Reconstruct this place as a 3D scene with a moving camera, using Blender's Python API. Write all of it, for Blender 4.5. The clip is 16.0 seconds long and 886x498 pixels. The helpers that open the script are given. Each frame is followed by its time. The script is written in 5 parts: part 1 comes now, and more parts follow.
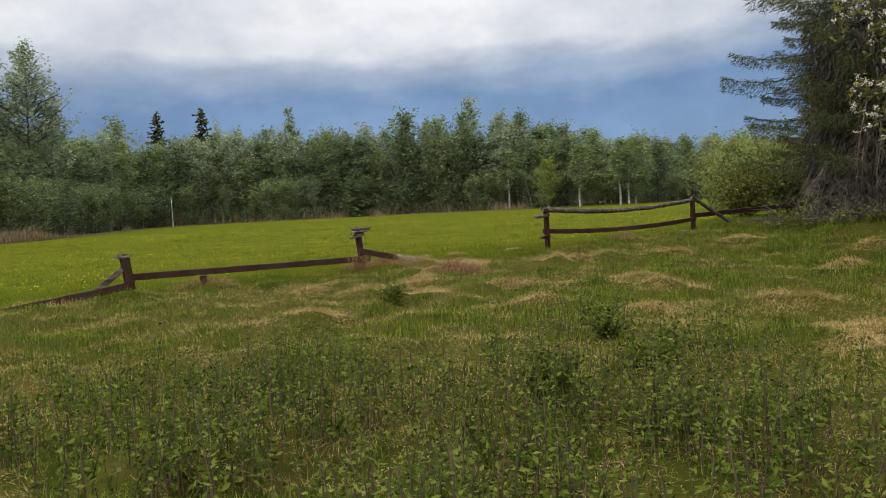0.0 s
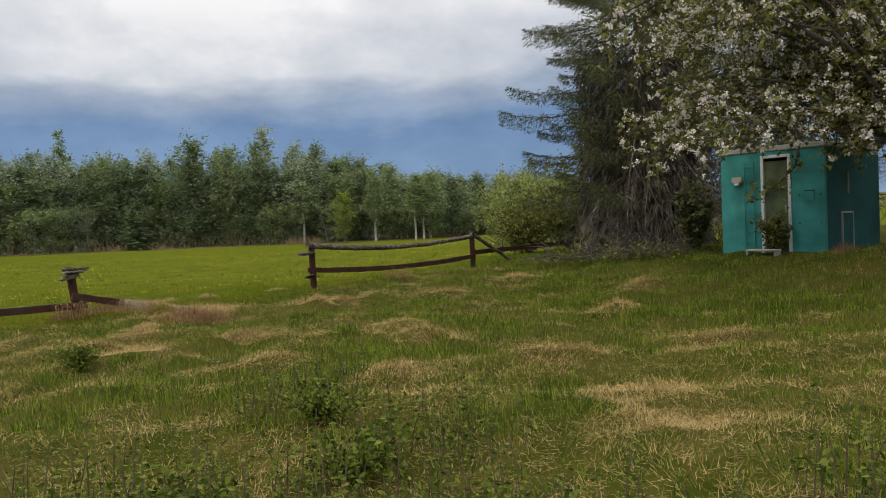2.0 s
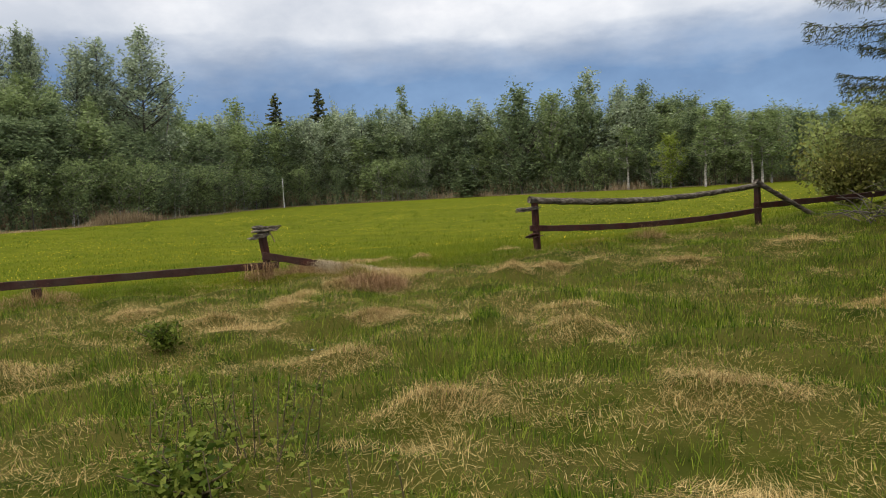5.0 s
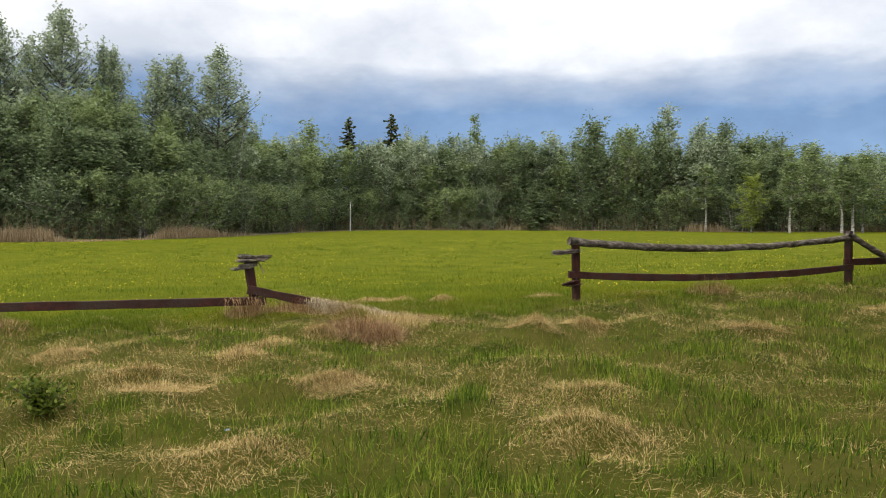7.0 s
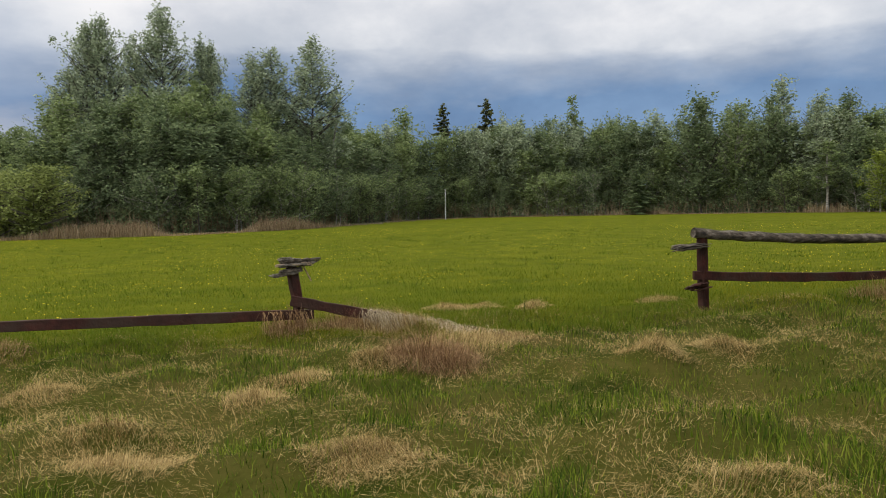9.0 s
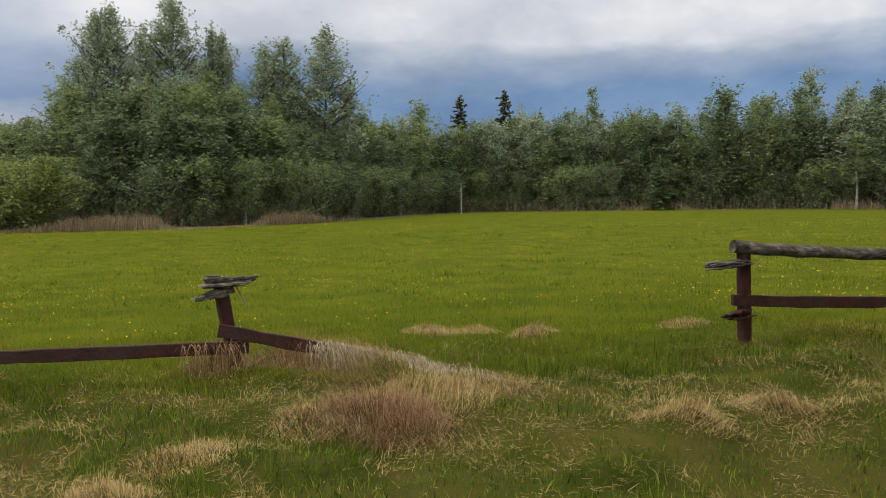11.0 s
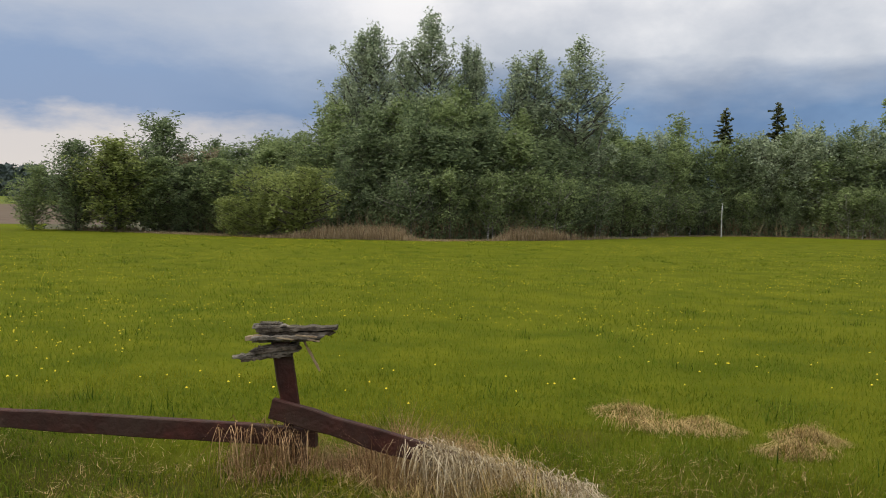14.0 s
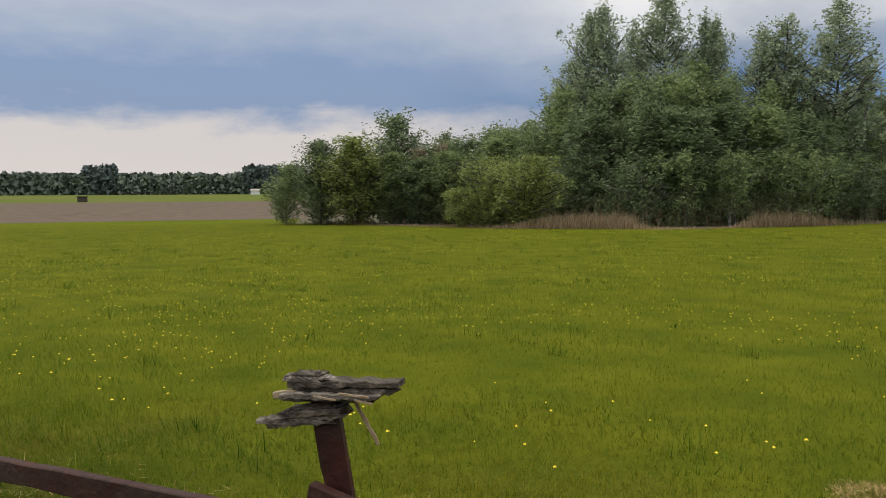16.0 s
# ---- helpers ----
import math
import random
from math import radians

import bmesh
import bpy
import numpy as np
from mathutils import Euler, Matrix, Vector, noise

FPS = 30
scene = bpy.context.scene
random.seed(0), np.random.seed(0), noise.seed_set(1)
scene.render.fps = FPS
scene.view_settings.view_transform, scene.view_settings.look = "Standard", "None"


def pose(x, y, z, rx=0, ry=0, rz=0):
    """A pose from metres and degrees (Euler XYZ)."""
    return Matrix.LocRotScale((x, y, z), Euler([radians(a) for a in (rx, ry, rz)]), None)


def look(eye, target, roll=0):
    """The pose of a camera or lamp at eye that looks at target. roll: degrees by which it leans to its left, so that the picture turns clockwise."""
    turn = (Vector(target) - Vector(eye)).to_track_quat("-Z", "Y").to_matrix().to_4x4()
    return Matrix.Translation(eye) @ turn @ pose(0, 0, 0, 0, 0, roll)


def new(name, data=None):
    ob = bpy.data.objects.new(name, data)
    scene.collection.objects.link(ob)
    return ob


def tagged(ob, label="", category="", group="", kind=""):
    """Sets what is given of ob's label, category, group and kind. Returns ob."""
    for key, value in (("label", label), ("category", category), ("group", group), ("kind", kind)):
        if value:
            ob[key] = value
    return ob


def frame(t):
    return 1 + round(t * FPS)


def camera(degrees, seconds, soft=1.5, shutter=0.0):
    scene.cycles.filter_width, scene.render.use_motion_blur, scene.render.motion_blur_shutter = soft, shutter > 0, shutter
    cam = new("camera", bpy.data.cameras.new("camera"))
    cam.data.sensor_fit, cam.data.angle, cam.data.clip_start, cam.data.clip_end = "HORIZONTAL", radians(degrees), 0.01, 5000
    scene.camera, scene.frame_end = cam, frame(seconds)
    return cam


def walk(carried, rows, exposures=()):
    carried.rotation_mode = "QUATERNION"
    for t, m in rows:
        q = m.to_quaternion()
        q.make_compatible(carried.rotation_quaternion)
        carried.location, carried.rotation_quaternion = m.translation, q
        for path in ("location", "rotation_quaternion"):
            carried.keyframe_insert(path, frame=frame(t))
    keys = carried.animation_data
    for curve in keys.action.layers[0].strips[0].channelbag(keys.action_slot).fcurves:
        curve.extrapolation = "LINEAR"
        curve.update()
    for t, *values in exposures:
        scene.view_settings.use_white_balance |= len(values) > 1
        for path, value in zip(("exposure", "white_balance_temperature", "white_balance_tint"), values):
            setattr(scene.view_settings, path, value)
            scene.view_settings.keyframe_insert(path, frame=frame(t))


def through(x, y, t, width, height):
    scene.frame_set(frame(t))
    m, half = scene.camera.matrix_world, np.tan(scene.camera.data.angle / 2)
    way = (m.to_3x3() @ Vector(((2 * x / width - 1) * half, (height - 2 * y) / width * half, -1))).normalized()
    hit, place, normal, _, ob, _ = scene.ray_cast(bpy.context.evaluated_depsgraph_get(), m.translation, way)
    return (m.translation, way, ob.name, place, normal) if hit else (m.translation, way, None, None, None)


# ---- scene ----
cam = camera(59.4, 16.0, 1.0)
PATH = [
    (0, (-2.067, 2.224, 1.435), (-1.814, 4.204, 1.309), -2.9),
    (0.5, (-1.847, 2.743, 1.43), (-1.58, 4.72, 1.287), -4.2),
    (1, (-1.52, 3.148, 1.432), (-1.125, 5.108, 1.39), -4.2),
    (1.5, (-1.12, 3.48, 1.416), (-0.594, 5.409, 1.37), -4.6),
    (2, (-0.858, 3.848, 1.416), (-0.112, 5.703, 1.354), -2.3),
    (2.5, (-0.43, 4.153, 1.391), (0.261, 6.03, 1.372), -0.8),
    (3, (0.033, 4.399, 1.406), (0.598, 6.317, 1.363), -0.9),
    (3.5, (0.497, 4.727, 1.436), (1.033, 6.654, 1.382), -1.3),
    (4, (0.938, 5.048, 1.405), (1.125, 7.038, 1.35), -0.1),
    (4.2, (1.099, 5.162, 1.424), (1.19, 7.158, 1.328), -0.9),
    (6.3, (2.246, 7.111, 1.453), (2.041, 9.091, 1.264), -2.8),
    (6.5, (2.281, 7.279, 1.477), (2.07, 9.259, 1.283), -2.4),
    (7, (2.309, 7.808, 1.469), (2.021, 9.785, 1.387), -0.1),
    (7.5, (2.352, 8.323, 1.49), (1.951, 10.282, 1.437), -0.2),
    (8, (2.268, 8.881, 1.501), (1.853, 10.836, 1.433), -0.4),
    (8.5, (2.174, 9.454, 1.464), (1.727, 11.402, 1.376), -1.0),
    (9, (2.11, 9.994, 1.507), (1.574, 11.917, 1.394), -1.4),
    (9.2, (2.072, 10.209, 1.529), (1.53, 12.132, 1.426), -1.2),
    (11.3, (2.005, 12.185, 1.604), (1.399, 14.087, 1.472), -0.9),
    (11.5, (1.991, 12.386, 1.567), (1.348, 14.275, 1.441), -0.7),
    (12, (2.002, 12.908, 1.571), (1.141, 14.709, 1.45), -0.0),
    (12.5, (1.908, 13.455, 1.603), (1.0, 15.237, 1.612), 0.4),
    (13, (1.795, 13.913, 1.584), (0.853, 15.677, 1.58), 0.6),
    (13.5, (1.646, 14.351, 1.639), (0.507, 15.996, 1.624), 0.6),
    (14, (1.478, 14.714, 1.589), (0.319, 16.343, 1.503), 0.9),
    (14.5, (1.352, 15.058, 1.614), (0.182, 16.676, 1.501), 0.7),
    (15, (1.263, 15.494, 1.596), (-0.033, 17.012, 1.483), 0.9),
    (15.5, (1.117, 15.88, 1.594), (-0.361, 17.222, 1.464), 0.1),
    (16, (0.898, 16.284, 1.63), (-0.691, 17.493, 1.513), -0.6),
]
EXPOSURES = [(0, 0.08), (0.5, 0.2), (1.5, -0.12), (2.2, -0.05), (3, -0.17), (3.5, -0.14), (4.2, 0.0), (6.3, 0.38), (7, 0.40), (7.5, -0.24), (8, -0.18), (8.5, -0.05), (9, 0.0), (11.5, -0.05), (12.5, -0.15), (13, -0.32), (13.5, -0.25), (14, -0.05), (15.5, -0.05), (16, -0.13)]
walk(cam, [(t, look(eye, target, roll)) for t, eye, target, roll in PATH], EXPOSURES)

# ---- sky, sun, exposure ----
world = bpy.data.worlds.new("sky")
scene.world = world
world.use_nodes = True
wn, wl = world.node_tree.nodes, world.node_tree.links
wn.clear()
SUN_EL, SUN_AZ = radians(38), radians(-125)


def wmath(op, a, b=None, c=None, clamp=False):
    n = wn.new("ShaderNodeMath")
    n.operation, n.use_clamp = op, clamp
    for i, v in enumerate((a, b, c)):
        if v is None:
            continue
        if isinstance(v, (int, float)):
            n.inputs[i].default_value = v
        else:
            wl.new(v, n.inputs[i])
    return n.outputs[0]


def wramp(fac, stops):
    n = wn.new("ShaderNodeValToRGB")
    wl.new(fac, n.inputs[0])
    els = n.color_ramp.elements
    while len(els) < len(stops):
        els.new(0.5)
    for e, (p, c) in zip(els, stops):
        e.position, e.color = p, (*c, 1)
    return n.outputs[0]


def wnoise(vec, scale, detail, rough, stretch=(1, 1, 1)):
    m = wn.new("ShaderNodeVectorMath")
    m.operation = "MULTIPLY"
    m.inputs[1].default_value = stretch
    wl.new(vec, m.inputs[0])
    n = wn.new("ShaderNodeTexNoise")
    n.inputs["Scale"].default_value, n.inputs["Detail"].default_value, n.inputs["Roughness"].default_value = scale, detail, rough
    wl.new(m.outputs[0], n.inputs["Vector"])
    return n.outputs[0]


def wmix(fac, a, b):
    n = wn.new("ShaderNodeMix")
    n.data_type = "RGBA"
    wl.new(fac, n.inputs[0])
    wl.new(a, n.inputs[6])
    wl.new(b, n.inputs[7])
    return n.outputs[2]


tc = wn.new("ShaderNodeTexCoord").outputs["Generated"]
sep = wn.new("ShaderNodeSeparateXYZ")
wl.new(tc, sep.inputs[0])
up, east = sep.outputs[2], sep.outputs[0]
big = wnoise(tc, 2.6, 5, 0.55, (1, 1, 3.2))
fine = wnoise(tc, 7.0, 6, 0.6, (1, 1, 3.0))
shape = wmath("ADD", wmath("MULTIPLY", wmath("SUBTRACT", big, 0.5), 0.16), wmath("MULTIPLY", wmath("SUBTRACT", fine, 0.5), 0.05))
lift = wmath("ADD", up, shape)
cover = wramp(lift, [(0.0, (0.30, 0.40, 0.56)), (0.05, (0.20, 0.32, 0.52)), (0.125, (0.17, 0.28, 0.47)), (0.165, (0.36, 0.43, 0.55)),
                     (0.20, (0.68, 0.71, 0.76)), (0.27, (0.86, 0.86, 0.88)), (0.55, (0.95, 0.94, 0.92)), (1.0, (0.97, 0.96, 0.94))])
mottle = wramp(wnoise(tc, 4.6, 7, 0.57, (1, 1, 1.6)), [(0.34, (0.76, 0.785, 0.83)), (0.5, (0.96, 0.96, 0.97)), (0.60, (1.12, 1.10, 1.08))])
mul = wn.new("ShaderNodeMix")
mul.data_type, mul.blend_type = "RGBA", "MULTIPLY"
mul.inputs[0].default_value = 1.0
wl.new(cover, mul.inputs[6])
wl.new(mottle, mul.inputs[7])
cover = mul.outputs[2]
# the west is broken: a blue-grey bank higher up and a cream gap along the horizon
west = wmath("MULTIPLY_ADD", east, -5.0, -3.1, clamp=True)
bank = wramp(wmath("ADD", up, wmath("MULTIPLY", wmath("SUBTRACT", fine, 0.5), 0.09)),
             [(0.0, (0.76, 0.70, 0.66)), (0.092, (0.72, 0.67, 0.65)), (0.12, (0.27, 0.36, 0.54)), (0.17, (0.27, 0.37, 0.56)),
              (0.23, (0.50, 0.55, 0.65)), (0.30, (0.34, 0.43, 0.60)), (0.40, (0.62, 0.66, 0.73)), (1.0, (0.80, 0.83, 0.88))])
cover = wmix(west, cover, bank)
nish = wn.new("ShaderNodeTexSky")
nish.sky_type, nish.sun_disc = "NISHITA", False
nish.sun_elevation, nish.sun_rotation = SUN_EL, SUN_AZ
bg_sky, bg_cloud = wn.new("ShaderNodeBackground"), wn.new("ShaderNodeBackground")
wl.new(nish.outputs[0], bg_sky.inputs[0])
bg_sky.inputs[1].default_value = 0.05
wl.new(cover, bg_cloud.inputs[0])
# overcast sky: brighter towards the zenith
wl.new(wmath("MULTIPLY_ADD", wmath("MAXIMUM", wmath("SUBTRACT", up, 0.25), 0.0), 1.3, 1.08), bg_cloud.inputs[1])
outw = wn.new("ShaderNodeOutputWorld")
mixw = wn.new("ShaderNodeMixShader")
mixw.inputs[0].default_value = 0.9
wl.new(bg_sky.outputs[0], mixw.inputs[1])
wl.new(bg_cloud.outputs[0], mixw.inputs[2])
wl.new(mixw.outputs[0], outw.inputs[0])

sun = new("sun", bpy.data.lights.new("sun", "SUN"))
sun.data.energy, sun.data.angle, sun.data.color = 1.5, radians(18), (1.0, 0.91, 0.76)
SUN_FROM = Vector((math.sin(SUN_AZ) * math.cos(SUN_EL), math.cos(SUN_AZ) * math.cos(SUN_EL), math.sin(SUN_EL)))
sun.matrix_world = look(SUN_FROM * 60, (0, 0, 0))


# ---- materials ----
def mat(name, stops, scale=6.0, rough=0.9, bump=0.0, bump_scale=40.0, stretch=(1, 1, 1), island=False, piece=False, through=0.0,
        stain=None, stain_scale=1.0, metal=0.0, spec=0.3, weight=0.55):
    """Colour from a ramp over noise, island or object random; a second, larger stain; bump; light let through for leaves."""
    m = bpy.data.materials.new(name)
    m.use_nodes = True
    n, l = m.node_tree.nodes, m.node_tree.links
    b = n["Principled BSDF"]
    b.inputs["Roughness"].default_value, b.inputs["Metallic"].default_value = rough, metal
    b.inputs["Specular IOR Level"].default_value = spec
    coord = n.new("ShaderNodeTexCoord").outputs["Object"]
    mapping = n.new("ShaderNodeMapping")
    mapping.inputs["Scale"].default_value = stretch
    l.new(coord, mapping.inputs[0])

    def noise_at(s, detail=4):
        k = n.new("ShaderNodeTexNoise")
        k.inputs["Scale"].default_value, k.inputs["Detail"].default_value = s, detail
        l.new(mapping.outputs[0], k.inputs["Vector"])
        return k.outputs[0]

    fac = noise_at(scale)
    if island or piece:
        r = n.new("ShaderNodeNewGeometry").outputs["Random Per Island"] if island else n.new("ShaderNodeObjectInfo").outputs["Random"]
        mx = n.new("ShaderNodeMath")
        mx.operation = "MULTIPLY_ADD"
        l.new(r, mx.inputs[0])
        mx.inputs[1].default_value = weight
        hm = n.new("ShaderNodeMath")
        hm.operation = "MULTIPLY"
        l.new(fac, hm.inputs[0])
        hm.inputs[1].default_value = 1 - weight
        l.new(hm.outputs[0], mx.inputs[2])
        fac = mx.outputs[0]
    ramp = n.new("ShaderNodeValToRGB")
    l.new(fac, ramp.inputs[0])
    els = ramp.color_ramp.elements
    while len(els) < len(stops):
        els.new(0.5)
    for e, (p, c) in zip(els, stops):
        e.position, e.color = p, (*c, 1)
    col = ramp.outputs[0]
    if stain:
        sr = n.new("ShaderNodeValToRGB")
        l.new(noise_at(stain_scale, 5), sr.inputs[0])
        sr.color_ramp.elements[0].position, sr.color_ramp.elements[1].position = 0.42, 0.66
        mixc = n.new("ShaderNodeMix")
        mixc.data_type = "RGBA"
        l.new(sr.outputs[0], mixc.inputs[0])
        l.new(col, mixc.inputs[6])
        mixc.inputs[7].default_value = (*stain, 1)
        col = mixc.outputs[2]
    l.new(col, b.inputs["Base Color"])
    if bump:
        bp = n.new("ShaderNodeBump")
        bp.inputs["Strength"].default_value, bp.inputs["Distance"].default_value = bump, 0.02
        l.new(noise_at(bump_scale, 6), bp.inputs["Height"])
        l.new(bp.outputs[0], b.inputs["Normal"])
    if through:
        tr, ms = n.new("ShaderNodeBsdfTranslucent"), n.new("ShaderNodeMixShader")
        l.new(col, tr.inputs[0])
        ms.inputs[0].default_value = through
        l.new(b.outputs[0], ms.inputs[1])
        l.new(tr.outputs[0], ms.inputs[2])
        l.new(ms.outputs[0], n["Material Output"].inputs[0])
    return m


M = {}
M["meadow"] = mat("meadow_soil", [(0.25, (0.022, 0.032, 0.004)), (0.5, (0.048, 0.056, 0.008)), (0.75, (0.09, 0.075, 0.02))], 2.5, 1, 0.8, 30, stain=(0.07, 0.065, 0.015), stain_scale=0.9, spec=0.02)
M["field"] = mat("field_grass", [(0.25, (0.085, 0.105, 0.007)), (0.5, (0.112, 0.128, 0.008)), (0.8, (0.145, 0.148, 0.011))], 1.3, 1, 1.0, 12, stain=(0.09, 0.113, 0.008), stain_scale=0.09, spec=0.02)
M["plough"] = mat("ploughed_soil", [(0.3, (0.115, 0.088, 0.066)), (0.7, (0.165, 0.128, 0.097))], 0.5, 1, 0.8, 3, (1, 1, 1), stain=(0.14, 0.112, 0.085), stain_scale=0.03, spec=0.02)
M["litter"] = mat("forest_litter", [(0.3, (0.05, 0.052, 0.022)), (0.7, (0.105, 0.09, 0.045))], 1.5, 1, 0.8, 10)
M["farfield"] = mat("far_grass", [(0.3, (0.10, 0.125, 0.025)), (0.7, (0.13, 0.155, 0.035))], 0.2, 1, 0.5, 4, stain=(0.14, 0.15, 0.045), stain_scale=0.02, spec=0.02)
M["blade"] = mat("grass_blade", [(0.28, (0.022, 0.052, 0.003)), (0.5, (0.092, 0.155, 0.009)), (0.70, (0.245, 0.285, 0.034))], 1.6, 0.65, island=True, through=0.35, weight=0.5, spec=0.1)
M["fblade"] = mat("field_blade", [(0.34, (0.085, 0.125, 0.008)), (0.5, (0.155, 0.184, 0.012)), (0.66, (0.245, 0.238, 0.018))], 0.7, 0.7, island=True, through=0.45, weight=0.3, spec=0.1, stain=(0.105, 0.155, 0.012), stain_scale=0.16)
M["straw"] = mat("dry_straw", [(0.26, (0.15, 0.095, 0.032)), (0.5, (0.40, 0.28, 0.11)), (0.74, (0.62, 0.47, 0.22))], 2.0, 0.75, island=True, through=0.2, spec=0.1)
M["russet"] = mat("russet_straw", [(0.26, (0.11, 0.058, 0.027)), (0.5, (0.31, 0.185, 0.088)), (0.74, (0.54, 0.37, 0.205))], 2.0, 0.8, island=True, through=0.2, spec=0.1)
M["bleached"] = mat("bleached_grass", [(0.25, (0.16, 0.115, 0.06)), (0.5, (0.38, 0.30, 0.18)), (0.72, (0.62, 0.53, 0.37))], 6.0, 0.8, island=True, through=0.15, spec=0.1, weight=0.7)
M["reed"] = mat("reed_straw", [(0.2, (0.17, 0.12, 0.07)), (0.5, (0.30, 0.22, 0.13)), (0.8, (0.42, 0.33, 0.21))], 0.3, 0.9, island=True, through=0.2)
M["weed"] = mat("weed_leaf", [(0.26, (0.036, 0.062, 0.007)), (0.5, (0.10, 0.138, 0.015)), (0.74, (0.20, 0.23, 0.042))], 1.2, 0.6, island=True, through=0.3, spec=0.1)
M["weedstem"] = mat("weed_stem", [(0.3, (0.05, 0.04, 0.02)), (0.7, (0.10, 0.075, 0.035))], 3, 0.8)
M["yellow"] = mat("dandelion_petal", [(0.3, (0.75, 0.55, 0.02)), (0.7, (0.85, 0.68, 0.04))], 2, 0.7, island=True)
# birch, alder, aspen: distance haze put into the leaf colour, paler and bluer
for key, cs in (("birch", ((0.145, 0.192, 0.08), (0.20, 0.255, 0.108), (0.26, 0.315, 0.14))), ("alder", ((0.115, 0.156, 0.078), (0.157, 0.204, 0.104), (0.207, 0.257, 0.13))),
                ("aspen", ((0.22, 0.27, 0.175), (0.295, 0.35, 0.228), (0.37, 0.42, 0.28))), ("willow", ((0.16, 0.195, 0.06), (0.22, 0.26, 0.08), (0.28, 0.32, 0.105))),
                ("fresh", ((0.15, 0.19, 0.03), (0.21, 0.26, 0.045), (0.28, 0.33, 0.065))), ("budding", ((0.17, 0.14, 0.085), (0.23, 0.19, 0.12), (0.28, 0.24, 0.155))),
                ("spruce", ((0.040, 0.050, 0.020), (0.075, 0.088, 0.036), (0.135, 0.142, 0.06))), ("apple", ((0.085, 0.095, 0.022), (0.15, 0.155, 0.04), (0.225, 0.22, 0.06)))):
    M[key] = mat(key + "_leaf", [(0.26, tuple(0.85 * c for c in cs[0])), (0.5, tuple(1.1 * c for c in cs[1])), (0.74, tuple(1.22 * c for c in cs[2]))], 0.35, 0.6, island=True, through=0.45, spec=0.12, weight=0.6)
M["blossom"] = mat("blossom_petal", [(0.2, (0.60, 0.52, 0.49)), (0.5, (0.74, 0.69, 0.64)), (0.8, (0.82, 0.79, 0.74))], 3, 0.7, island=True, through=0.2)
M["birchbark"] = mat("birch_bark", [(0.35, (0.09, 0.08, 0.07)), (0.5, (0.24, 0.225, 0.20)), (0.7, (0.40, 0.385, 0.35))], 3, 0.85, 0.3, 20, (1, 1, 2.5))
M["bark"] = mat("grey_bark", [(0.3, (0.045, 0.038, 0.033)), (0.7, (0.11, 0.096, 0.082))], 4, 0.95, 0.6, 25, (1, 1, 0.3))
M["deadwood"] = mat("dead_twig", [(0.3, (0.075, 0.06, 0.046)), (0.5, (0.13, 0.11, 0.088)), (0.7, (0.30, 0.265, 0.22))], 4, 0.95, 0.4, 40)
M["redboard"] = mat("worn_red_paint", [(0.25, (0.020, 0.008, 0.006)), (0.5, (0.048, 0.014, 0.010)), (0.75, (0.078, 0.022, 0.015))], 9, 0.75, 0.6, 30, (1, 1, 1), stain=(0.05, 0.028, 0.02), stain_scale=4)
M["greywood"] = mat("weathered_wood", [(0.3, (0.03, 0.026, 0.022)), (0.5, (0.095, 0.076, 0.058)), (0.7, (0.25, 0.215, 0.175))], 7, 0.9, 1.0, 24, (0.35, 3, 3))
M["ashwood"] = mat("ash_grey_wood", [(0.3, (0.07, 0.062, 0.053)), (0.5, (0.19, 0.165, 0.135)), (0.7, (0.36, 0.32, 0.27))], 9, 0.9, 0.8, 30, (0.35, 3, 3))
M["palewood"] = mat("split_wood", [(0.3, (0.30, 0.21, 0.13)), (0.7, (0.48, 0.37, 0.25))], 8, 0.85, 0.5, 40, (0.3, 3, 3))
M["teal"] = mat("teal_paint", [(0.3, (0.04, 0.25, 0.235)), (0.55, (0.06, 0.32, 0.295)), (0.75, (0.09, 0.37, 0.335))], 2.5, 0.65, 0.15, 30, stain=(0.035, 0.20, 0.17), stain_scale=1.6)
# shed side's shade put into a darker teal; also used on hatch rim, bolts
M["tealdark"] = mat("teal_shade_and_trim", [(0.3, (0.012, 0.075, 0.075)), (0.7, (0.02, 0.105, 0.10))], 2.5, 0.8, 0.15, 30, stain=(0.015, 0.05, 0.045), stain_scale=1.3)
M["slab"] = mat("pale_roof_slab", [(0.3, (0.36, 0.33, 0.29)), (0.7, (0.56, 0.52, 0.46))], 6, 0.9, 0.4, 30, stain=(0.22, 0.20, 0.16), stain_scale=3)
M["olive"] = mat("olive_door_paint", [(0.3, (0.11, 0.135, 0.065)), (0.7, (0.155, 0.18, 0.09))], 3, 0.7, 0.1, 30, stain=(0.05, 0.07, 0.03), stain_scale=2)
M["white"] = mat("white_trim", [(0.3, (0.62, 0.62, 0.58)), (0.7, (0.80, 0.80, 0.77))], 8, 0.6, 0.1, 40)
M["lampbox"] = mat("beige_lamp_housing", [(0.3, (0.36, 0.33, 0.27)), (0.7, (0.48, 0.44, 0.37))], 9, 0.6)
M["stakewhite"] = mat("pale_stake", [(0.3, (0.34, 0.34, 0.32)), (0.7, (0.5, 0.5, 0.48))], 3, 0.7)
M["hut"] = mat("dark_hut_wood", [(0.3, (0.05, 0.04, 0.035)), (0.7, (0.09, 0.075, 0.06))], 3, 0.9)
# far woods: aerial haze mixed into the base colours as a blue-grey lift
M["hazed_leaf"] = mat("hazed_wood_leaf", [(0.2, (0.10, 0.13, 0.10)), (0.5, (0.125, 0.155, 0.115)), (0.8, (0.15, 0.18, 0.13))], 0.02, 0.9, island=True)
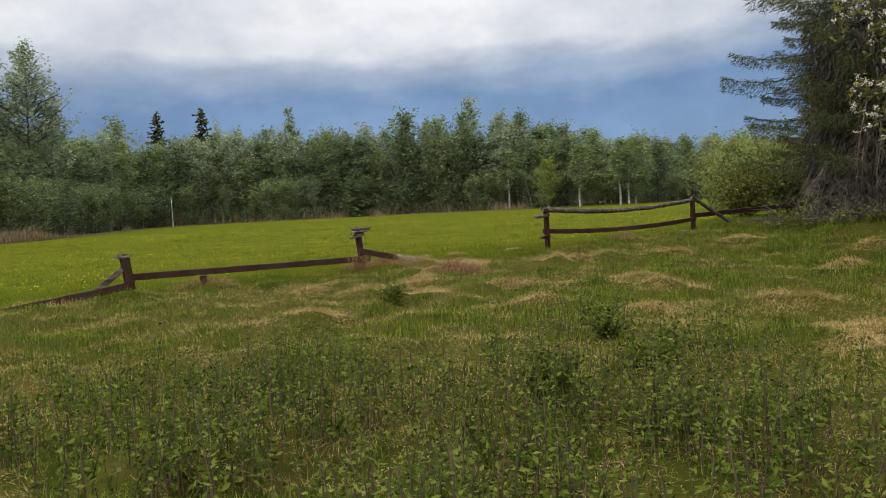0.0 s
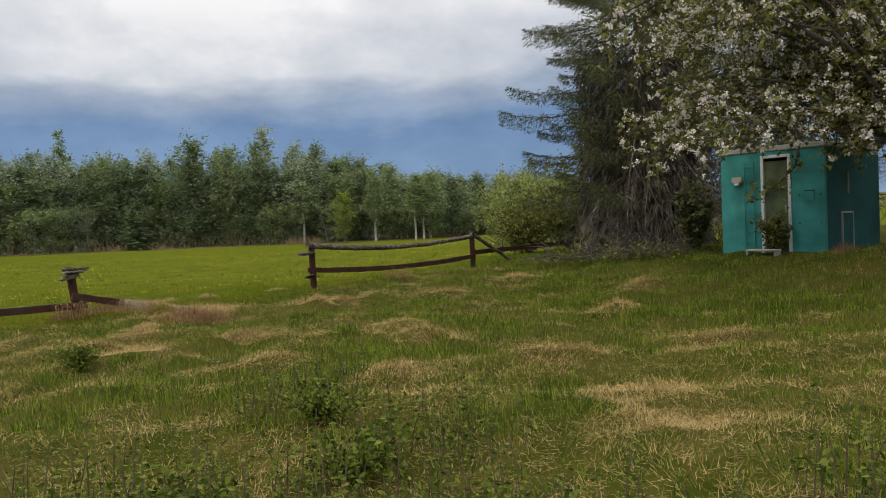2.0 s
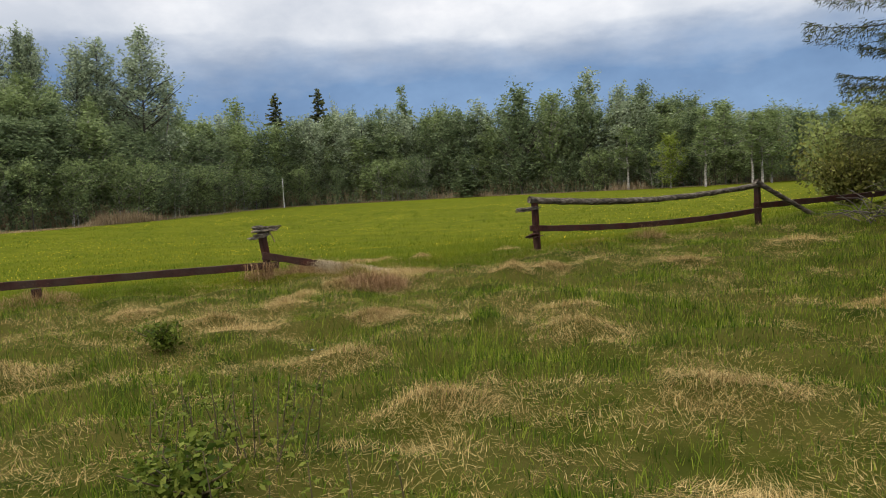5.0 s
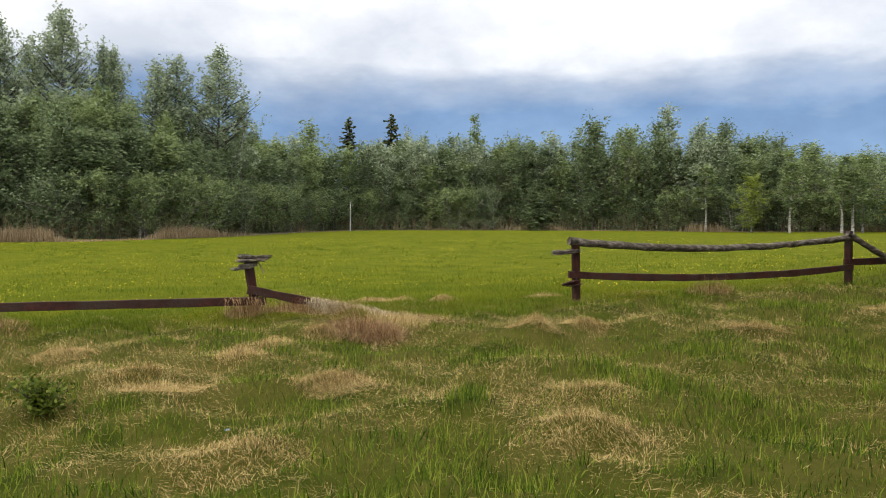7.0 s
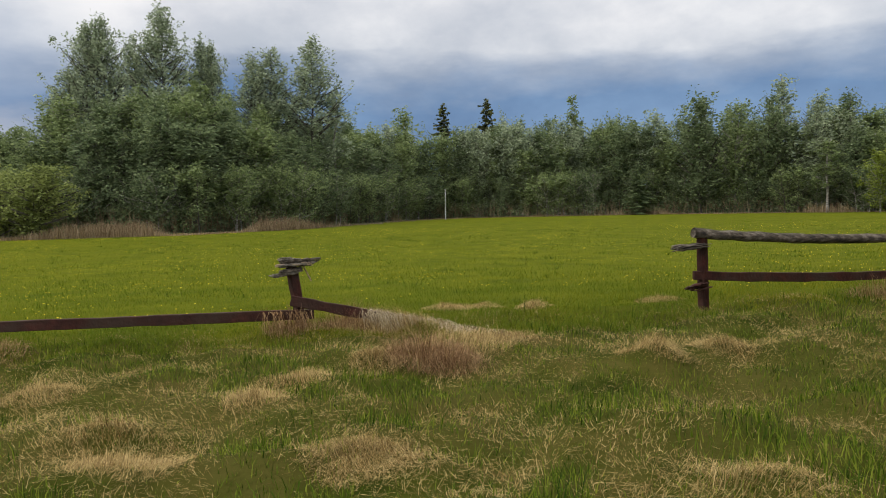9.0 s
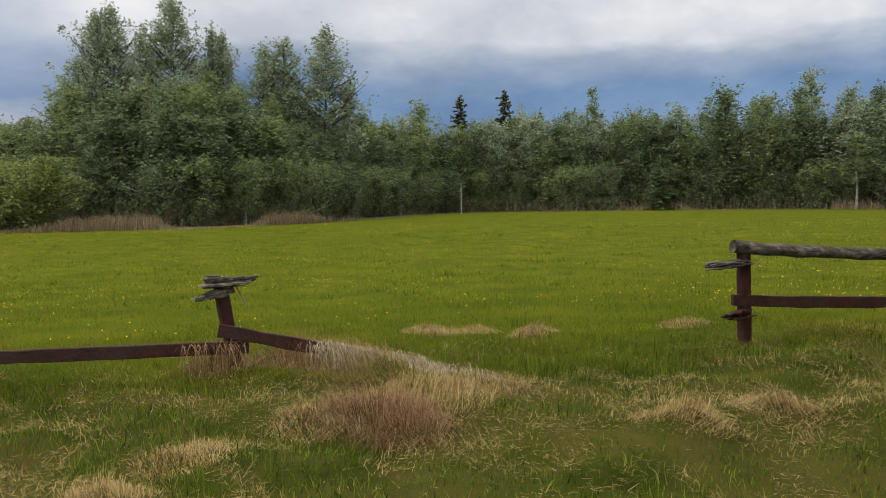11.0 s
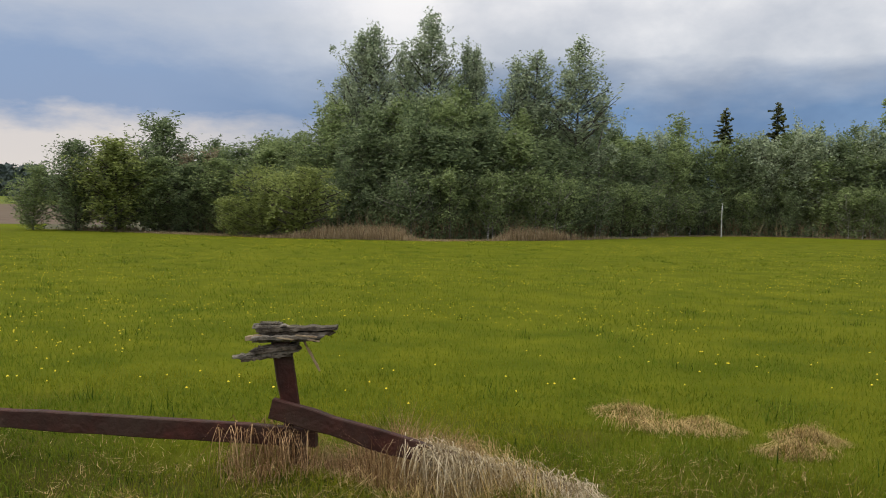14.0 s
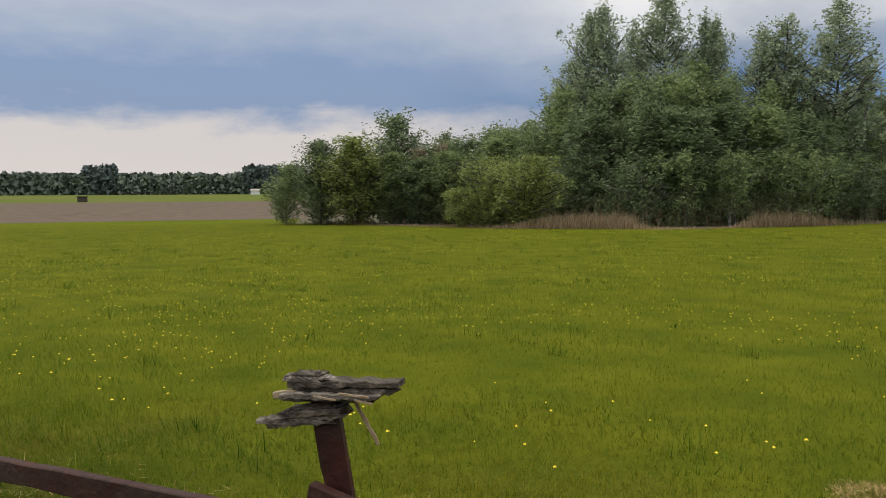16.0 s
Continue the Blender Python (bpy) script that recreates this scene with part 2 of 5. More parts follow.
M["hazed_dark"] = mat("hazed_spruce_leaf", [(0.2, (0.07, 0.095, 0.09)), (0.5, (0.09, 0.12, 0.11)), (0.8, (0.11, 0.14, 0.125))], 0.02, 0.9, island=True)


# ---- building helpers ----
rng = np.random.default_rng(7)


class Heap:
    """Gathers vertices and faces as arrays, then makes one mesh of them."""

    def __init__(self):
        self.v, self.f, self.n = [], {3: [], 4: []}, 0

    def add(self, verts, faces):
        verts, faces = np.asarray(verts, float).reshape(-1, 3), np.asarray(faces, int)
        self.v.append(verts)
        self.f[faces.shape[1]].append(faces + self.n)
        self.n += len(verts)
        return self

    def mesh(self, name, smooth=False):
        me = bpy.data.meshes.new(name)
        v = np.concatenate(self.v)
        tri = np.concatenate(self.f[3]) if self.f[3] else np.zeros((0, 3), int)
        quad = np.concatenate(self.f[4]) if self.f[4] else np.zeros((0, 4), int)
        me.vertices.add(len(v))
        me.vertices.foreach_set("co", v.ravel())
        loops = np.concatenate([tri.ravel(), quad.ravel()])
        me.loops.add(len(loops))
        me.loops.foreach_set("vertex_index", loops)
        me.polygons.add(len(tri) + len(quad))
        starts = np.concatenate([np.arange(len(tri)) * 3, len(tri) * 3 + np.arange(len(quad)) * 4])
        me.polygons.foreach_set("loop_start", starts)
        if smooth:
            me.polygons.foreach_set("use_smooth", np.ones(len(starts), bool))
        me.update(calc_edges=True)
        me.validate()
        return me

    def tube(self, pts, radii, sides=6, jag=0.0):
        """A tapered tube through points, with capped ends."""
        pts = np.asarray(pts, float)
        radii = np.broadcast_to(np.asarray(radii, float), (len(pts),))
        d = np.gradient(pts, axis=0)
        d /= np.linalg.norm(d, axis=1)[:, None] + 1e-9
        ref = np.array([0, 0, 1.0]) if abs(d[0][2]) < 0.8 else np.array([1.0, 0, 0])
        a = np.cross(d, ref)
        a /= np.linalg.norm(a, axis=1)[:, None] + 1e-9
        b = np.cross(d, a)
        ang = np.linspace(0, 2 * np.pi, sides, endpoint=False)
        rad = radii[:, None] * (1 + jag * rng.uniform(-1, 1, (len(pts), sides)))
        ring = pts[:, None] + rad[..., None] * (np.cos(ang)[None, :, None] * a[:, None] + np.sin(ang)[None, :, None] * b[:, None])
        v = ring.reshape(-1, 3)
        i, j = np.meshgrid(np.arange(len(pts) - 1), np.arange(sides), indexing="ij")
        k = (j + 1) % sides
        q = np.stack([i * sides + j, i * sides + k, (i + 1) * sides + k, (i + 1) * sides + j], -1).reshape(-1, 4)
        n0 = self.n
        self.add(v, q)
        ends = []
        for base, tip in ((0, 0), ((len(pts) - 1) * sides, len(pts) - 1)):
            c = np.arange(1, sides - 1)
            ends.append(np.stack([np.full(len(c), base), base + c, base + c + 1], -1))
        self.f[3].append(np.concatenate(ends) + n0)
        return self

    def leaves(self, centres, size, flat=0.0, long=1.6):
        """Small folded leaf blades with random turns at the centres."""
        n = len(centres)
        if not n:
            return self
        s = np.broadcast_to(np.asarray(size, float), (n,)) * rng.uniform(0.6, 1.3, n)
        u = rng.normal(size=(n, 3)) * [1, 1, 1 - flat]
        u /= np.linalg.norm(u, axis=1)[:, None]
        w = np.cross(u, rng.normal(size=(n, 3)) * [1, 1, 1 + flat])
        w /= np.linalg.norm(w, axis=1)[:, None] + 1e-9
        h = np.cross(u, w)
        c = np.asarray(centres)
        L, W = (s * long / 2)[:, None], (s / 2)[:, None]
        v = np.stack([c - u * L, c + w * W + h * W * 0.35, c + u * L, c - w * W + h * W * 0.35], 1).reshape(-1, 3)
        q = np.arange(n * 4).reshape(-1, 4)
        f = np.concatenate([q[:, [0, 1, 2]], q[:, [0, 2, 3]]])
        return self.add(v, f)

    def flecks(self, centres, size, flat=0.0, long=1.5):
        """Leaf sprays as single pointed triangles, for crowns that are never close."""
        n = len(centres)
        s = np.broadcast_to(np.asarray(size, float), (n,)) * rng.uniform(0.55, 1.4, n)
        u = rng.normal(size=(n, 3)) * [1, 1, 1 - flat]
        u /= np.linalg.norm(u, axis=1)[:, None]
        w = np.cross(u, rng.normal(size=(n, 3)))
        w /= np.linalg.norm(w, axis=1)[:, None] + 1e-9
        c, L, W = np.asarray(centres), (s * long / 2)[:, None], (s / 2)[:, None]
        v = np.stack([c - u * L + w * W, c - u * L - w * W, c + u * L], 1).reshape(-1, 3)
        return self.add(v, np.arange(n * 3).reshape(-1, 3))


def part(name, data, material, parent=None, label="", where=None):
    """One mesh object, under a thing or a part, from a Heap, bmesh or mesh."""
    if isinstance(data, Heap):
        data = data.mesh(name)
    elif isinstance(data, bmesh.types.BMesh):
        me = bpy.data.meshes.new(name)
        data.to_mesh(me)
        data.free()
        data = me
    if material is not None and not len(data.materials):
        data.materials.append(material)
    ob = new(name, data)
    if parent is not None:
        ob.parent = parent
    if where is not None:
        ob.matrix_basis = where
    return tagged(ob, label)


def thing(name, label, category, where=None, group="", kind=""):
    ob = new(name)
    ob.empty_display_size = 0.2
    if where is not None:
        ob.matrix_basis = where
    return tagged(ob, label, category, group, kind)


def box(bm, sx, sy, sz, m=None, bevel=0.006):
    """A bevelled box about m's origin."""
    made = bmesh.ops.create_cube(bm, size=1, matrix=(m or Matrix()) @ Matrix.Diagonal((sx, sy, sz, 1)))
    if bevel:
        edges = list({e for v in made["verts"] for e in v.link_edges})
        bmesh.ops.bevel(bm, geom=edges, offset=bevel, segments=1, affect="EDGES")
    return bm


def slab(sx, sy, sz, m=None, bevel=0.006):
    return box(bmesh.new(), sx, sy, sz, m, bevel)


def lattice(ix, iy, seed):
    n = (ix * 374761393 + iy * 668265263 + seed * 974711) & 0x7FFFFFFF
    n = ((n ^ (n >> 13)) * 1274126177) & 0x7FFFFFFF
    return ((n ^ (n >> 16)) & 0xFFFF) / 65535.0


def vnoise(x, y, size, seed=0):
    """Smooth value noise, 0 to 1, with features of the given size."""
    x, y = np.asarray(x, float) / size + 1000, np.asarray(y, float) / size + 1000
    ix, iy = np.floor(x).astype(np.int64), np.floor(y).astype(np.int64)
    fx, fy = x - ix, y - iy
    fx, fy = fx * fx * (3 - 2 * fx), fy * fy * (3 - 2 * fy)
    a, b = lattice(ix, iy, seed), lattice(ix + 1, iy, seed)
    c, d = lattice(ix, iy + 1, seed), lattice(ix + 1, iy + 1, seed)
    return (a * (1 - fx) + b * fx) * (1 - fy) + (c * (1 - fx) + d * fx) * fy


def sstep(a, b, x):
    """Smooth step from a to b, falling where b lies below a."""
    t = np.clip((np.asarray(x, float) - a) / (b - a), 0, 1)
    return t * t * (3 - 2 * t)


# ---- the lie of the land ----
FENCE_X = np.array([-60, -40, -9, -5.6, -1.75, 2.6, 7.4, 12, 40.0])
FENCE_Y = np.array([2.0, 6.0, 13.8, 15.5, 17.8, 19.7, 22.3, 25.0, 38.0])


def fence_y(x):
    return np.interp(x, FENCE_X, FENCE_Y)


def land(x, y):
    """Height of the ground, without the tussocks."""
    x, y = np.asarray(x, float), np.asarray(y, float)
    off = y - fence_y(x)
    z = 0.07 * np.exp(-((off / 3.0) ** 2)) * (1 - sstep(0.8, 4.5, x))
    z = z + 0.19 * np.exp(-((off / 3.2) ** 2)) * sstep(0.8, 4.5, x) * (1 - sstep(13, 20, x))
    z = z + 0.58 * sstep(6.2, 11.2, x) * sstep(2, 10, y) * (1 - 0.62 * sstep(-5.5, -0.5, off)) * (1 - sstep(1, 16, off))
    z = z - 0.22 * sstep(0.5, 14, off)
    r = np.hypot(x, y - 14)
    return z + 7.6 * np.clip((r - 118) / 300, 0, 1.6) * sstep(118, 150, r)


MOUNDS = [(-0.77, 15.74, 0.40), (0.55, 14.13, 0.55), (2.49, 13.02, 0.6), (2.02, 16.97, 0.42), (2.70, 17.55, 0.40), (4.61, 17.29, 0.5), (-0.86, 13.72, 0.5), (0.42, 12.19, 0.6), (0.46, 20.49, 0.3),
          (-0.81, 20.59, 0.42), (2.12, 21.27, 0.4), (0.52, 19.9, 0.3), (-0.2, 20.35, 0.35), (2.30, 8.0, 0.6), (3.21, 10.71, 0.6), (0.44, 14.1, 0.5), (-1.23, 14.08, 0.55), (-0.78, 15.1, 0.35), (-2.63, 15.04, 0.45),
          (2.85, 8.83, 0.55), (2.47, 14.11, 0.6), (0.6, 17.8, 0.45), (5.6, 13.4, 0.6), (7.2, 15.0, 0.7), (5.0, 10.6, 0.6), (6.8, 18.6, 0.7), (-2.4, 12.0, 0.6), (1.3, 10.6, 0.55), (-0.4, 16.6, 0.3)]


def mound(x, y):
    """How far a point lies inside one of the flattened dry patches."""
    m = np.zeros(np.shape(x))
    for cx, cy, r in MOUNDS:
        m = np.maximum(m, np.exp(-(((x - cx) / (r * 1.15)) ** 2 + ((y - cy) / (r * 0.75)) ** 2) * 1.4))
    return m * (0.35 + 1.1 * vnoise(x, y, 0.3, 81)) * (0.6 + 0.6 * vnoise(x, y, 0.8, 82))


def tussocks(x, y):
    near = 1 - sstep(0.4, 3.0, np.asarray(y, float) - fence_y(x))
    return near * (0.16 * (vnoise(x, y, 0.95, 3) - 0.45) + 0.14 * (vnoise(x, y, 0.42, 4) - 0.5) + 0.09 * mound(x, y)) + 0.02 * vnoise(x, y, 1.6, 5)


def top(x, y):
    return land(x, y) + tussocks(x, y)


def dryness(x, y):
    """How dry and flattened the meadow's grass is, 0 to 1."""
    m = 0.34 * vnoise(x * 0.9, y * 1.1, 0.8, 11) + 0.48 * vnoise(x * 0.9, y * 1.1, 0.3, 12) + 0.28 * vnoise(x, y, 3.5, 13)
    return sstep(0.54, 0.62, m + 0.03 * sstep(3, -2, x) + (0.12 + 0.16 * (vnoise(x, y, 0.16, 15) - 0.5)) * sstep(12.5, 8.5, y) - 0.10 * sstep(5.0, 8.5, x))


# ---- ground: one sheet to the horizon ----
RINGS, SPOKES = 250, 300
CX, CY = 0.0, 13.0
radius = np.concatenate([[0.02], 0.12 * (3000 / 0.12) ** (np.arange(RINGS) / (RINGS - 1.0))])
turn = np.linspace(0, 2 * np.pi, SPOKES, endpoint=False)
gx = CX + radius[:, None] * np.sin(turn)[None]
gy = CY + radius[:, None] * np.cos(turn)[None]
gz = top(gx, gy)
i, j = np.meshgrid(np.arange(RINGS), np.arange(SPOKES), indexing="ij")
k = (j + 1) % SPOKES
quads = np.stack([i * SPOKES + j, (i + 1) * SPOKES + j, (i + 1) * SPOKES + k, i * SPOKES + k], -1).reshape(-1, 4)
sheet = Heap()
sheet.add(np.stack([gx, gy, gz], -1).reshape(-1, 3), quads)
ground_mesh = sheet.mesh("ground", smooth=True)
for key in ("meadow", "field", "plough", "litter", "farfield"):
    ground_mesh.materials.append(M[key])
# outer edge of the green field, where the thickets begin
EDGE = [(-300, 30), (-110, 46), (-72, 50), (-58, 52.5), (-41, 53.5), (-30, 59), (-26, 70), (-25, 98), (-20, 106), (0, 105), (14, 100), (22, 95), (40, 99), (56, 108), (300, 160)]
EX, EY = [np.array(c, float) for c in zip(*EDGE)]


def beyond_edge(x, y):
    """Metres beyond the field's edge, roughly; negative inside."""
    return y - np.interp(x, EX, EY)


off_ = gy - fence_y(gx)
share = sstep(-0.6, 2.6, off_ + 2.2 * (vnoise(gx, gy, 1.2, 21) - 0.5) + 1.2 * (vnoise(gx, gy, 0.4, 24) - 0.5))
ground_mesh.attributes.new("field_share", "FLOAT", "POINT").data.foreach_set("value", share.ravel().astype(np.float32))
gm = M["meadow"].node_tree
src = gm.nodes["Principled BSDF"].inputs["Base Color"].links[0].from_socket
fn = gm.nodes.new("ShaderNodeTexNoise")
fn.inputs["Scale"].default_value, fn.inputs["Detail"].default_value, fn.inputs["Roughness"].default_value = 0.75, 9, 0.68
fr_ = gm.nodes.new("ShaderNodeValToRGB")
gm.links.new(fn.outputs[0], fr_.inputs[0])
fr_.color_ramp.elements[0].position, fr_.color_ramp.elements[0].color = 0.32, (0.066, 0.088, 0.006, 1)
fr_.color_ramp.elements[1].position, fr_.color_ramp.elements[1].color = 0.70, (0.136, 0.143, 0.010, 1)
gm.links.new(gm.nodes["Texture Coordinate"].outputs["Object"], fn.inputs["Vector"])
at_ = gm.nodes.new("ShaderNodeAttribute")
at_.attribute_name = "field_share"
mixg = gm.nodes.new("ShaderNodeMix")
mixg.data_type = "RGBA"
gm.links.new(at_.outputs["Fac"], mixg.inputs[0])
gm.links.new(src, mixg.inputs[6])
gm.links.new(fr_.outputs[0], mixg.inputs[7])
gm.links.new(mixg.outputs[2], gm.nodes["Principled BSDF"].inputs["Base Color"])
mx_, my_ = gx[:-1].ravel(), gy[:-1].ravel()
rr = np.hypot(mx_, my_ - 14)
zone = np.where(rr < 80, 0, 1)
az = np.degrees(np.arctan2(mx_, my_ - 14))
zone = np.where((my_ > fence_y(mx_) + 3) & (beyond_edge(mx_, my_) > 0) & (az > -62), 3, zone)
west_side = (az < -58) & (az > -115)
zone = np.where(west_side & (rr > 104), 2, zone)
zone = np.where(west_side & (rr > 235), 4, zone)
zone = np.where((az > -62) & (rr > 190), 4, zone)
ground_mesh.polygons.foreach_set("material_index", zone.astype(np.int32))
ground = tagged(new("ground", ground_mesh), "rough meadow, mown green field and brown ploughland beyond", "ground", kind="structure")


# ---- fence ----
def along(a, b, roll=0.0):
    """A pose at the middle of a and b, its x axis pointing from a to b."""
    a, b = Vector(a), Vector(b)
    x = (b - a).normalized()
    y = Vector((0, 0, 1)).cross(x).normalized()
    z = x.cross(y)
    m = Matrix((x, y, z)).transposed().to_4x4()
    m.translation = (a + b) / 2
    return m @ Matrix.Rotation(roll, 4, "X")


def plank(a, b, high, thick, sag=0.0, wear=0.006, cuts=14):
    """A sawn board from a to b with slightly uneven, worn edges and blunt ends."""
    m, length = along(a, b), (Vector(b) - Vector(a)).length
    bm = bmesh.new()
    rings = []
    for n in range(cuts + 1):
        u = n / cuts
        hh, tt = high / 2 + random.uniform(-wear, wear), thick / 2 + random.uniform(-wear, wear) * 0.5
        dz = -sag * 4 * u * (1 - u) + random.uniform(-wear, wear) * 0.6
        c = min(hh, tt) * 0.22
        prof = [(-tt, -hh + c), (-tt + c, -hh), (tt - c, -hh), (tt, -hh + c), (tt, hh - c), (tt - c, hh), (-tt + c, hh), (-tt, hh - c)]
        rings.append([bm.verts.new(m @ Vector(((u - 0.5) * length, p, q + dz))) for p, q in prof])
    for r0, r1 in zip(rings, rings[1:]):
        for n in range(8):
            bm.faces.new((r0[n], r0[(n + 1) % 8], r1[(n + 1) % 8], r1[n]))
    bm.faces.new(rings[0])
    bm.faces.new(rings[-1][::-1])
    bmesh.ops.recalc_face_normals(bm, faces=bm.faces)
    return bm


def log(a, b, r0, r1, sag=0.0, jag=0.12, cuts=26):
    a, b = np.array(a, float), np.array(b, float)
    u = np.linspace(0, 1, cuts)[:, None]
    pts = a + (b - a) * u
    pts[:, 2] -= sag * 4 * (u * (1 - u))[:, 0]
    pts[:, 1:] += rng.normal(0, 0.004, (cuts, 2))
    h = Heap()
    h.tube(pts, r0 + (r1 - r0) * u[:, 0] * rng.uniform(0.94, 1.06, cuts), 9, jag)
    return h


def rotten(name, a, b, high, thick, parent, label, strips=6, fray=0.07, material="greywood"):
    """A remnant of a rotten log: a ragged core with splinters of uneven length on it."""
    m, length = along(a, b), (Vector(b) - Vector(a)).length
    across = np.array(m.to_3x3() @ Vector((0, 1, 0)))
    middle = np.array(m.translation)

    def sliver(x0, x1, y, z, r, jag, flat):
        h = Heap()
        pts = [m @ Vector((x0 + (x1 - x0) * u, y + random.uniform(-0.006, 0.006), z + random.uniform(-0.006, 0.006))) for u in np.linspace(0, 1, 9)]
        h.tube(pts, r * np.array([0.3, 0.8, 1, 0.85, 1.15, 0.9, 1.05, 0.8, 0.35]), 6, jag)
        h.v[-1] += across * (((h.v[-1] - middle) @ across)[:, None] * flat)
        return h

    core = part(name, sliver(-length / 2 + 0.02, length / 2 - 0.03, 0, 0, high * 0.46, 0.4, thick / high * 0.5), M[material], parent, label)
    for n in range(strips):
        z = (n / (strips - 1) - 0.5) * high
        x0, x1 = -length / 2 + random.uniform(0, fray), length / 2 - random.uniform(0, fray)
        if n % 3 == 1:
            x1 = x0 + length * random.uniform(0.35, 0.6)
        part("splinter", sliver(x0, x1, random.uniform(-thick, 0) / 2.4, z, high / strips * random.uniform(0.8, 1.4), 0.45, random.uniform(0.8, 2.0)), M[material], core)


def sagging(name, a, b, high, thick, sag, parent, label="", round_=0.0):
    """A rail whose weight has bowed it, from one post to the next."""
    if round_:
        return part(name, log(a, b, round_, round_ * 0.86, sag, 0.14, 34), M["greywood"], parent, label)
    return part(name, plank(a, b, high, thick, sag, 0.005, 30), M["redboard"], parent, label)


def laminated(name, a, b, layers, thick, parent, label):
    """A rotten length of beam split along its grain into ragged layers, each (start, end, height) along it."""
    a, b = Vector(a), Vector(b)
    way = (b - a).normalized()
    side = Vector((0, 0, 1)).cross(way)
    core, z = None, 0.0
    for n, (u0, u1, high) in enumerate(layers):
        out = side * random.uniform(-0.22, 0.22) * thick
        p, q = a + (b - a) * u0 + out + Vector((0, 0, z + high / 2)), a + (b - a) * u1 + out + Vector((0, 0, z + high / 2 + random.uniform(-0.004, 0.004)))
        bm = plank(p, q, high * 1.08, thick * random.uniform(0.75, 1.05), 0, 0.0045, 18)
        # ragged ends: pull single fibres out of the sawn outline
        for v in bm.verts:
            along_ = (v.co - p).dot(way)
            if along_ < 0.012 or along_ > (q - p).length - 0.012:
                v.co += way * random.uniform(-0.022, 0.018)
        if core is None:
            core = part(name, bm, M["greywood"], parent, label)
        else:
            part("wood_layer", bm, M["ashwood" if n % 3 == 1 else "greywood"], core)
        z += high
    return core


fence_left = thing("rail_fence", "low broken fence of dark red boards on leaning posts", "fence", Matrix())
P2_FOOT, P2_HEAD = (-1.69, 17.84, -0.05), (-1.775, 17.725, 0.87)
part("post", plank(P2_FOOT, P2_HEAD, 0.10, 0.10, 0, 0.004, 8), M["redboard"], fence_left)
part("rail", plank((-5.66, 15.50, 0.425), (-1.56, 17.80, 0.345), 0.108, 0.05, 0.005, 0.004, 26), M["redboard"], fence_left)
part("fallen_rail", plank((-1.76, 17.65, 0.51), (-0.30, 18.38, 0.13), 0.108, 0.05, 0.0, 0.005, 14), M["redboard"], fence_left, "board with one end sunk in the grass")
laminated("log_remnant", (-1.875, 17.615, 0.868), (-1.535, 17.915, 0.876), [(0.02, 0.80, 0.018), (0.0, 0.84, 0.020), (0.10, 0.98, 0.020), (0.04, 1.0, 0.024), (0.03, 0.42, 0.014), (0.10, 0.34, 0.012)], 0.10, fence_left, "rotten grey stump of the top rail")
laminated("log_splinter", (-1.935, 17.535, 0.762), (-1.68, 17.775, 0.80), [(0.10, 0.86, 0.018), (0.0, 1.0, 0.018), (0.28, 1.0, 0.022), (0.40, 0.98, 0.012)], 0.085, fence_left, "rotten grey stub under the top rail")
part("pale_splinter", plank((-1.885, 17.565, 0.892), (-1.815, 17.63, 0.90), 0.026, 0.02, 0, 0.003, 4), M["palewood"], fence_left, "freshly split pale wood")
part("hanging_splinter", plank((-1.665, 17.80, 0.87), (-1.61, 17.87, 0.70), 0.014, 0.010, 0, 0.002, 5), M["palewood"], fence_left, "thin pale splinter hanging down")
for n, (u, w, q) in enumerate(((0.30, 0.09, 0.0), (0.52, 0.12, 0.012), (0.66, 0.07, -0.012))):
    c = Vector((-1.875, 17.615, 0.90)).lerp(Vector((-1.535, 17.915, 0.908)), u) + Vector((0.045, -0.05, q))
    part("pale_fibre", plank(c, c + Vector((w * 0.75, w * 0.66, -0.012)), 0.008, 0.008, 0, 0.001, 4), M["palewood"], fence_left, "pale exposed wood fibre")
part("post", plank((-5.55, 15.56, -0.05), (-5.62, 15.42, 0.76), 0.12, 0.12, 0, 0.005, 8), M["redboard"], fence_left)
laminated("log_remnant", (-5.75, 15.355, 0.75), (-5.51, 15.48, 0.755), [(0.0, 0.9, 0.022), (0.1, 1.0, 0.022), (0.2, 0.7, 0.018)], 0.09, fence_left, "rotten grey stump of the top rail")
part("rail", plank((-8.2, 14.15, -0.02), (-5.52, 15.50, 0.30), 0.12, 0.05, 0.02, 0.005, 18), M["redboard"], fence_left, "board sinking into dry grass")
part("brace", plank((-6.28, 15.34, 0.08), (-5.66, 15.42, 0.57), 0.085, 0.045, 0, 0.004, 8), M["greywood"], fence_left, "grey diagonal brace")
part("short_post", plank((-4.52, 16.18, -0.05), (-4.52, 16.16, 0.33), 0.10, 0.10, 0, 0.004, 5), M["redboard"], fence_left)

fence_right = thing("rail_fence", "two-rail fence with grey log above a dark red board", "fence", Matrix())
part("post", plank((2.62, 19.72, 0.02), (2.60, 19.70, 1.07), 0.10, 0.10, 0, 0.004, 8), M["redboard"], fence_right)
sagging("top_rail", (2.50, 19.63, 1.105), (7.48, 22.30, 1.115), 0, 0, 0.15, fence_right, "weathered grey round log", 0.062)
sagging("rail", (2.50, 19.62, 0.605), (7.45, 22.28, 0.585), 0.11, 0.05, 0.105, fence_right)
rotten("rail_stub", (2.22, 19.40, 0.93), (2.68, 19.72, 0.97), 0.05, 0.075, fence_right, "rotten grey stub of an old rail", 5, 0.10, "greywood")
